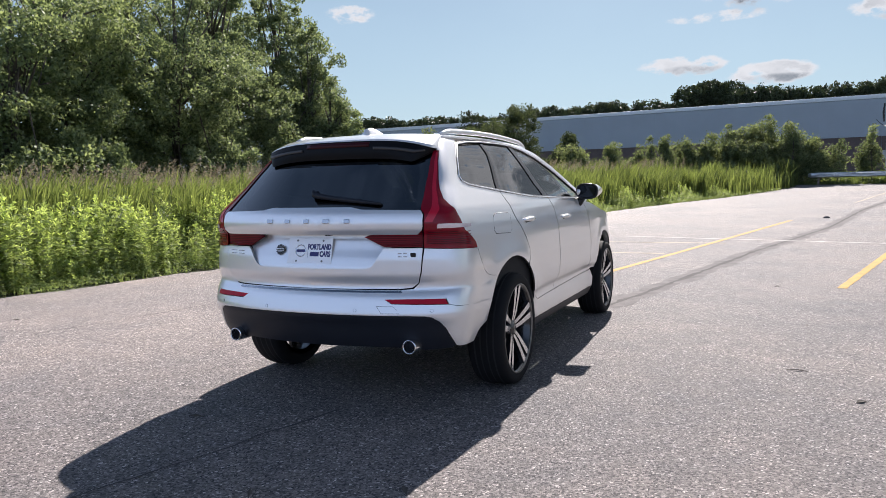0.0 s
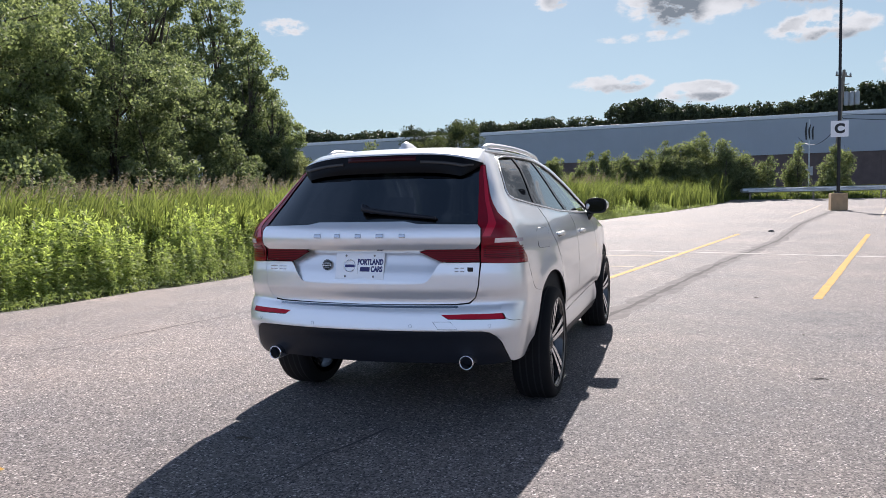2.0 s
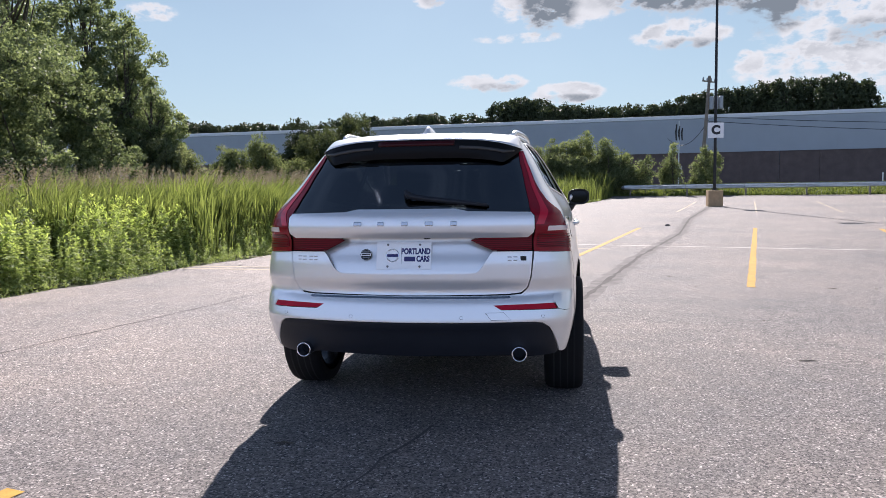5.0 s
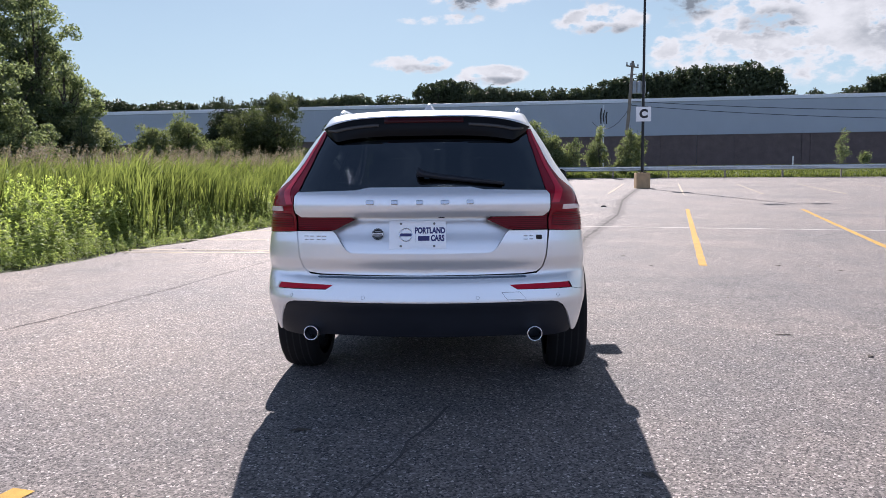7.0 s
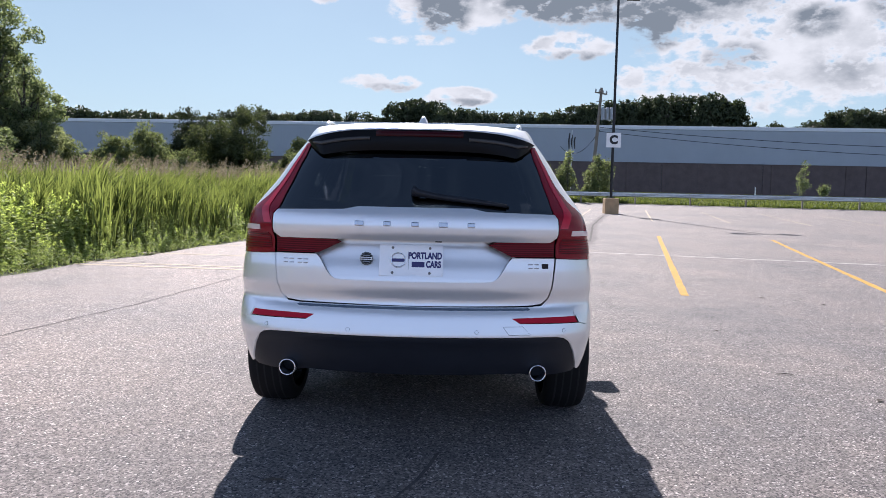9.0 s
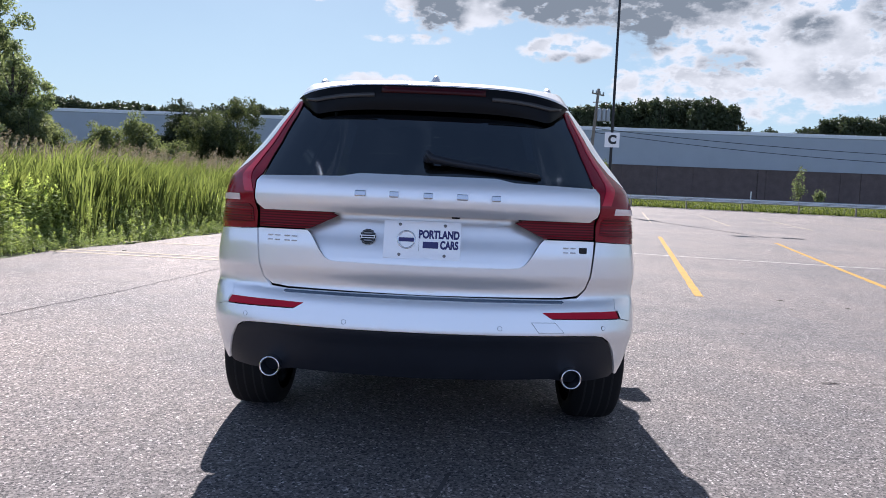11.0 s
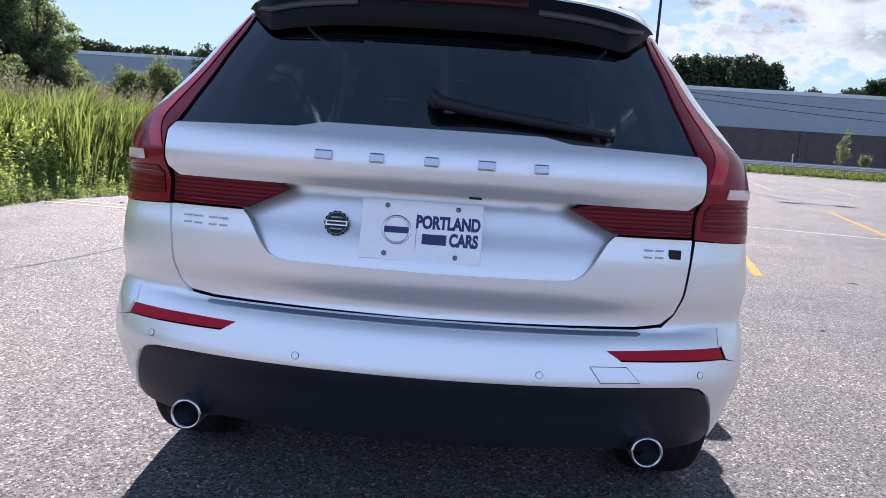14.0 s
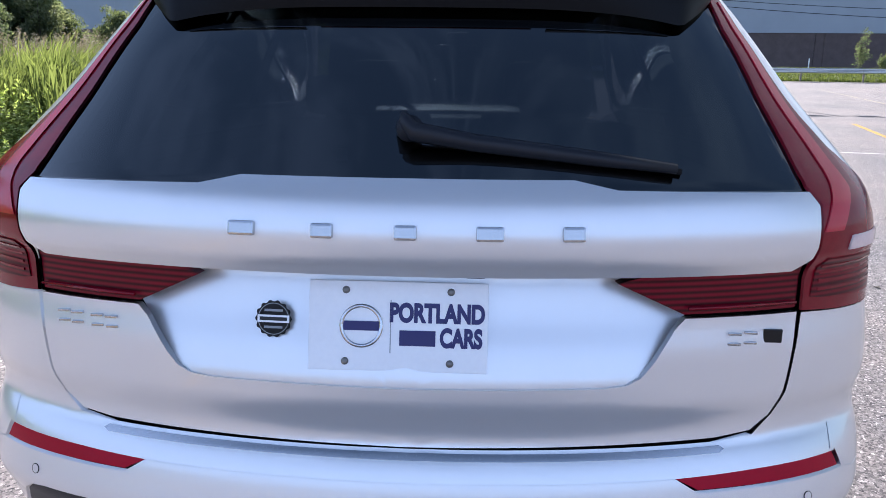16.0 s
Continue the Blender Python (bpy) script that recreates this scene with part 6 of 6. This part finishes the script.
edge_ = [bm.verts.new(SEAL @ Vector(((0.0310 + 0.0016 * math.cos(14 * a)) * math.cos(a), (0.0310 + 0.0016 * math.cos(14 * a)) * math.sin(a), 0.0015))) for a in np.linspace(0, 2 * math.pi, 85)[:-1]]
bm.faces.new(edge_)
bmesh.ops.solidify(bm, geom=bm.faces[:], thickness=0.0014)
put()
bm, put = piece("sticker_ring", "steel_grey", tailgate, "", False)
lathe(bm, [(0.0262, 0.0016), (0.0262, 0.0021), (0.0274, 0.0021), (0.0274, 0.0016)], 40, SEAL @ pose(0, 0, 0, 0, -90, 0))
put()
for x0, x1, y0, y1 in ((-0.028, 0.028, -0.0065, 0.0065), (-0.016, 0.016, 0.0125, 0.0165), (-0.016, 0.016, -0.0165, -0.0125)):
    bm, put = piece("sticker_bar", "plate" if x1 > 0.02 else "steel_grey", tailgate, "", False)
    box(bm, (x0, y0, 0.0018), (x1, y1, 0.0024), 0, SEAL)
    put()
bm, put = piece("sticker_band", "black", tailgate, "", False)
box(bm, (-0.024, -0.003, 0.0025), (0.024, 0.003, 0.0029), 0, SEAL)
put()
bm, put = piece("plate_lamp_bar", "gloss_black", tailgate)
box(bm, (0.10, 0.052, 1.010), (0.132, 0.09, 1.017), 0.003)
put()

# exhausts and underbody
for sg in (-1, 1):
    bm, put = piece("exhaust_tip", "chrome", car, "round chrome exhaust tip")
    lathe(bm, [(0.034, 0.10), (0.034, 0.006), (0.036, 0.0), (0.040, 0.0), (0.042, 0.008), (0.042, 0.20)], 32, pose(sg * 0.609, 0.085, 0.384) @ pose(0, 0, 0, 0, 0, 90))
    put()
    bm, put = piece("exhaust_bore", "dark", car)
    lathe(bm, [(0.0, 0.09), (0.035, 0.09), (0.035, 0.02)], 24, pose(sg * 0.609, 0.085, 0.384) @ pose(0, 0, 0, 0, 0, 90))
    put()
bm, put = piece("underbody", "dark", car, "", False)
box(bm, (-0.60, 0.80, 0.28), (0.60, 4.45, 0.36), 0.02)
box(bm, (-0.84, 1.5, 0.25), (0.84, 3.35, 0.33), 0.02)
box(bm, (-0.50, 0.55, 0.29), (0.50, 0.85, 0.36), 0.03)
tube(bm, [(-0.75, 1.0, 0.30), (0.75, 1.0, 0.30)], 0.06, 10)
put()
for sg in (-1, 1):
    for h in HUBS:
        bm, put = piece("wheel_well", "dark")
        sheet(bm, lambda a, v: (sg * (0.60 + 0.265 * v), h + (ARCH_R + 0.012) * math.cos(a), ARCH_Z + (ARCH_R + 0.012) * math.sin(a)), list(np.linspace(-0.2, math.pi + 0.02, 24)), [0, 1])
        sheet(bm, lambda r, a: (sg * 0.60, h + r * math.cos(a), ARCH_Z + r * math.sin(a)), [0.05, 0.46], list(np.linspace(-0.2, math.pi + 0.02, 24)))
        put()


# ---- wheels ----
def wheel():
    bm = bmesh.new()
    lathe(bm, [(0.256, -0.10), (0.261, 0.05), (0.274, 0.09), (0.278, 0.104), (0.290, 0.106), (0.292, 0.113), (0.284, 0.115)], 64)
    t = rim = part("wheel", bm, M["rim_black"], None, "black and machined alloy wheel", True)
    bm = bmesh.new()
    lathe(bm, [(0.288, -0.115), (0.298, -0.120), (0.33, -0.122), (0.352, -0.110), (0.362, -0.09), (0.3665, -0.05), (0.3665, 0.05), (0.362, 0.09), (0.354, 0.108), (0.338, 0.118), (0.315, 0.119), (0.300, 0.117), (0.288, 0.110)], 72)
    part("tyre", bm, M["rubber"], t, "black low-profile tyre", True)
    for k in (-0.062, -0.022, 0.022, 0.062):
        bm = bmesh.new()
        lathe(bm, [(0.3655, k - 0.005), (0.3668, k - 0.004), (0.3668, k + 0.004), (0.3655, k + 0.005)], 72)
        part("tread_groove", bm, M["dark"], t)
    bm = bmesh.new()
    lathe(bm, [(0.2895, 0.1135), (0.2935, 0.1155), (0.286, 0.1165), (0.280, 0.109)], 64)
    part("rim_lip", bm, M["disc"], rim, "machined rim lip", True)
    bm = bmesh.new()
    lathe(bm, [(0.0, 0.082), (0.028, 0.082), (0.034, 0.076), (0.062, 0.070), (0.075, 0.055), (0.075, 0.0)], 30)
    part("hub", bm, M["rim_black"], rim, "", True)
    for k in range(5):
        a = radians(72 * k)
        for sgn in (-1, 1):
            bm = bmesh.new()
            rows_ = []
            for r, off, w, ax in ((0.045, 0.016, 0.012, 0.070), (0.10, 0.022, 0.0145, 0.084), (0.19, 0.030, 0.017, 0.098), (0.283, 0.040, 0.022, 0.109)):
                ring = []
                for du, dax in ((-w, 0.0), (w, 0.0), (w * 1.15, -0.03), (-w * 1.15, -0.03)):
                    u = sgn * off + du
                    ring.append(bm.verts.new((ax + dax, r * math.sin(a) + u * math.cos(a), r * math.cos(a) - u * math.sin(a))))
                rows_.append(ring)
            for p, q in zip(rows_, rows_[1:]):
                for j in range(4):
                    bm.faces.new((p[j], p[(j + 1) % 4], q[(j + 1) % 4], q[j]))
            bm.faces.new(rows_[0])
            bm.faces.new(rows_[-1][::-1])
            bmesh.ops.recalc_face_normals(bm, faces=bm.faces)
            me = finish("spoke", bm, M["rim_cut"])
            me.materials.append(M["rim_black"])
            for f in me.polygons:
                f.material_index = 0 if f.normal.x > 0.75 else 1
            part("spoke", me, None, rim, "machined twin spoke")
    bm = bmesh.new()
    lathe(bm, [(0.06, 0.0), (0.17, 0.0), (0.17, -0.025), (0.06, -0.025)], 40)
    part("brake_disc", bm, M["disc"], t, "", True)
    return t


W0 = wheel()
W0.parent = car
for k, (x, y, turn) in enumerate(((0.846, HUBS[0], 0), (0.842, HUBS[1], 0), (-0.846, HUBS[0], 180), (-0.842, HUBS[1], 180))):
    m = pose(x, y, 0.3665 - LIFT, 0, 0, turn)
    if k == 0:
        W0.matrix_basis = m
    else:
        copy_thing(W0, m)


# ---- cabin, seen through the glass ----
def cushion(bm, lo, hi, m=None, bevel=0.05):
    box(bm, lo, hi, bevel, m)


bm, put = piece("cabin_floor", "carpet", car, "black cabin floor", False)
box(bm, (-0.70, 0.42, 0.60), (0.70, 1.42, 0.64), 0.01)
box(bm, (-0.72, 1.42, 0.34), (0.72, 3.2, 0.40), 0.01)
put()
bm, put = piece("cargo_mat", "mat", car, "ribbed rubber cargo mat", False)
box(bm, (-0.50, 0.40, 0.641), (0.50, 1.15, 0.652), 0.004)
for k in range(36):
    x = -0.47 + 0.94 * k / 35
    box(bm, (x - 0.004, 0.43, 0.652), (x + 0.004, 1.12, 0.657))
put()
for sg in (-1, 1):
    bm, put = piece("load_bay_side", "carpet", car, "black load bay trim", False)
    box(bm, (sg * 0.52, 0.34, 0.62), (sg * 0.70, 1.35, 1.12), 0.03)
    put()
    bm, put = piece("pillar_lining", "liner", car, "pale pillar lining")
    tube(bm, [(sg * 0.66, 0.42, 1.18), (sg * 0.60, 0.62, 1.36), (sg * 0.53, 0.85, 1.54)], [0.03, 0.03, 0.025], 8)
    put()
    bm, put = piece("rear_pillar_core", "dark", car)
    tube(bm, [(sg * 0.66, 0.36, 1.16), (sg * 0.585, 0.60, 1.40), (sg * 0.545, 0.68, 1.54)], [0.05, 0.05, 0.04], 8)
    put()
back = pose(0, 1.33, 0.66, -14, 0, 0)
for x0, x1 in ((-0.64, -0.10), (-0.10, 0.13), (0.13, 0.64)):
    bm, put = piece("rear_seat_back", "cloth", car, "black folding rear seat back")
    cushion(bm, (x0 + 0.004, 0, 0), (x1 - 0.004, 0.14, 0.54 if x1 - x0 > 0.3 else 0.50), back, 0.035)
    put()
for x in (-0.38, 0.38):
    bm, put = piece("rear_headrest", "cloth", car, "black rear headrest")
    cushion(bm, (x - 0.13, 0.02, 0.56), (x + 0.13, 0.12, 0.70), back, 0.045)
    for dx_ in (-0.05, 0.05):
        tube(bm, [back @ Vector((x + dx_, 0.07, 0.50)), back @ Vector((x + dx_, 0.07, 0.58))], 0.007, 6)
    put()
    bm, put = piece("anchor_label", "plate", car, "small white anchor label", False)
    box(bm, (x * 0.95 - 0.022, -0.003, 0.385), (x * 0.95 + 0.022, -0.001, 0.43), 0, back)
    put()
bm, put = piece("ski_hatch", "carpet", car, "", False)
box(bm, (-0.09, -0.006, 0.16), (0.11, -0.001, 0.38), 0.004, back)
put()
bm, put = piece("rear_bench", "cloth", car, "black rear bench")
cushion(bm, (-0.64, 1.5, 0.42), (0.64, 2.0, 0.66), None, 0.06)
put()
seat = pose(0, 2.18, 0.55, -18, 0, 0)
for x in (-0.37, 0.37):
    bm, put = piece("front_seat", "cloth", car, "black front seat with tall headrest")
    cushion(bm, (x - 0.26, 0, 0), (x + 0.26, 0.16, 0.66), seat, 0.06)
    cushion(bm, (x - 0.14, 0.0, 0.68), (x + 0.14, 0.11, 0.90), seat, 0.05)
    cushion(bm, (x - 0.26, 2.25, 0.40), (x + 0.26, 2.75, 0.62), None, 0.06)
    for dx_ in (-0.06, 0.06):
        tube(bm, [seat @ Vector((x + dx_, 0.06, 0.62)), seat @ Vector((x + dx_, 0.06, 0.72))], 0.008, 6)
    put()
bm, put = piece("headliner", "liner", car, "pale headliner")
slab(bm, lambda u, y: (u * 0.54, y, roof_z(u * 0.54, y) - 0.05 - 0.02 * abs(u) ** 3), list(np.linspace(-1, 1, 13)), list(np.linspace(0.66, 2.40, 14)), 0.01)
put()
bm, put = piece("dashboard", "cloth", car, "black dashboard")
cushion(bm, (-0.72, 2.95, 0.72), (0.72, 3.28, 1.10), None, 0.07)
put()
bm, put = piece("steering_wheel", "cloth", car, "black steering wheel")
ring = [pose(-0.37, 2.80, 1.02, 65, 0, 0) @ Vector((0.185 * math.cos(a), 0.185 * math.sin(a), 0)) for a in np.linspace(0, 2 * math.pi, 29)]
tube(bm, ring, 0.016, 8, False)
tube(bm, [(-0.37, 2.80, 1.02), (-0.37, 2.98, 0.94)], 0.05, 10)
put()
bm, put = piece("inside_mirror", "gloss_black", car, "interior mirror below its sensor housing", False)
box(bm, (-0.12, 2.62, 1.40), (0.12, 2.66, 1.47), 0.018)
box(bm, (-0.06, 2.60, 1.47), (0.06, 2.74, 1.53), 0.02)
put()
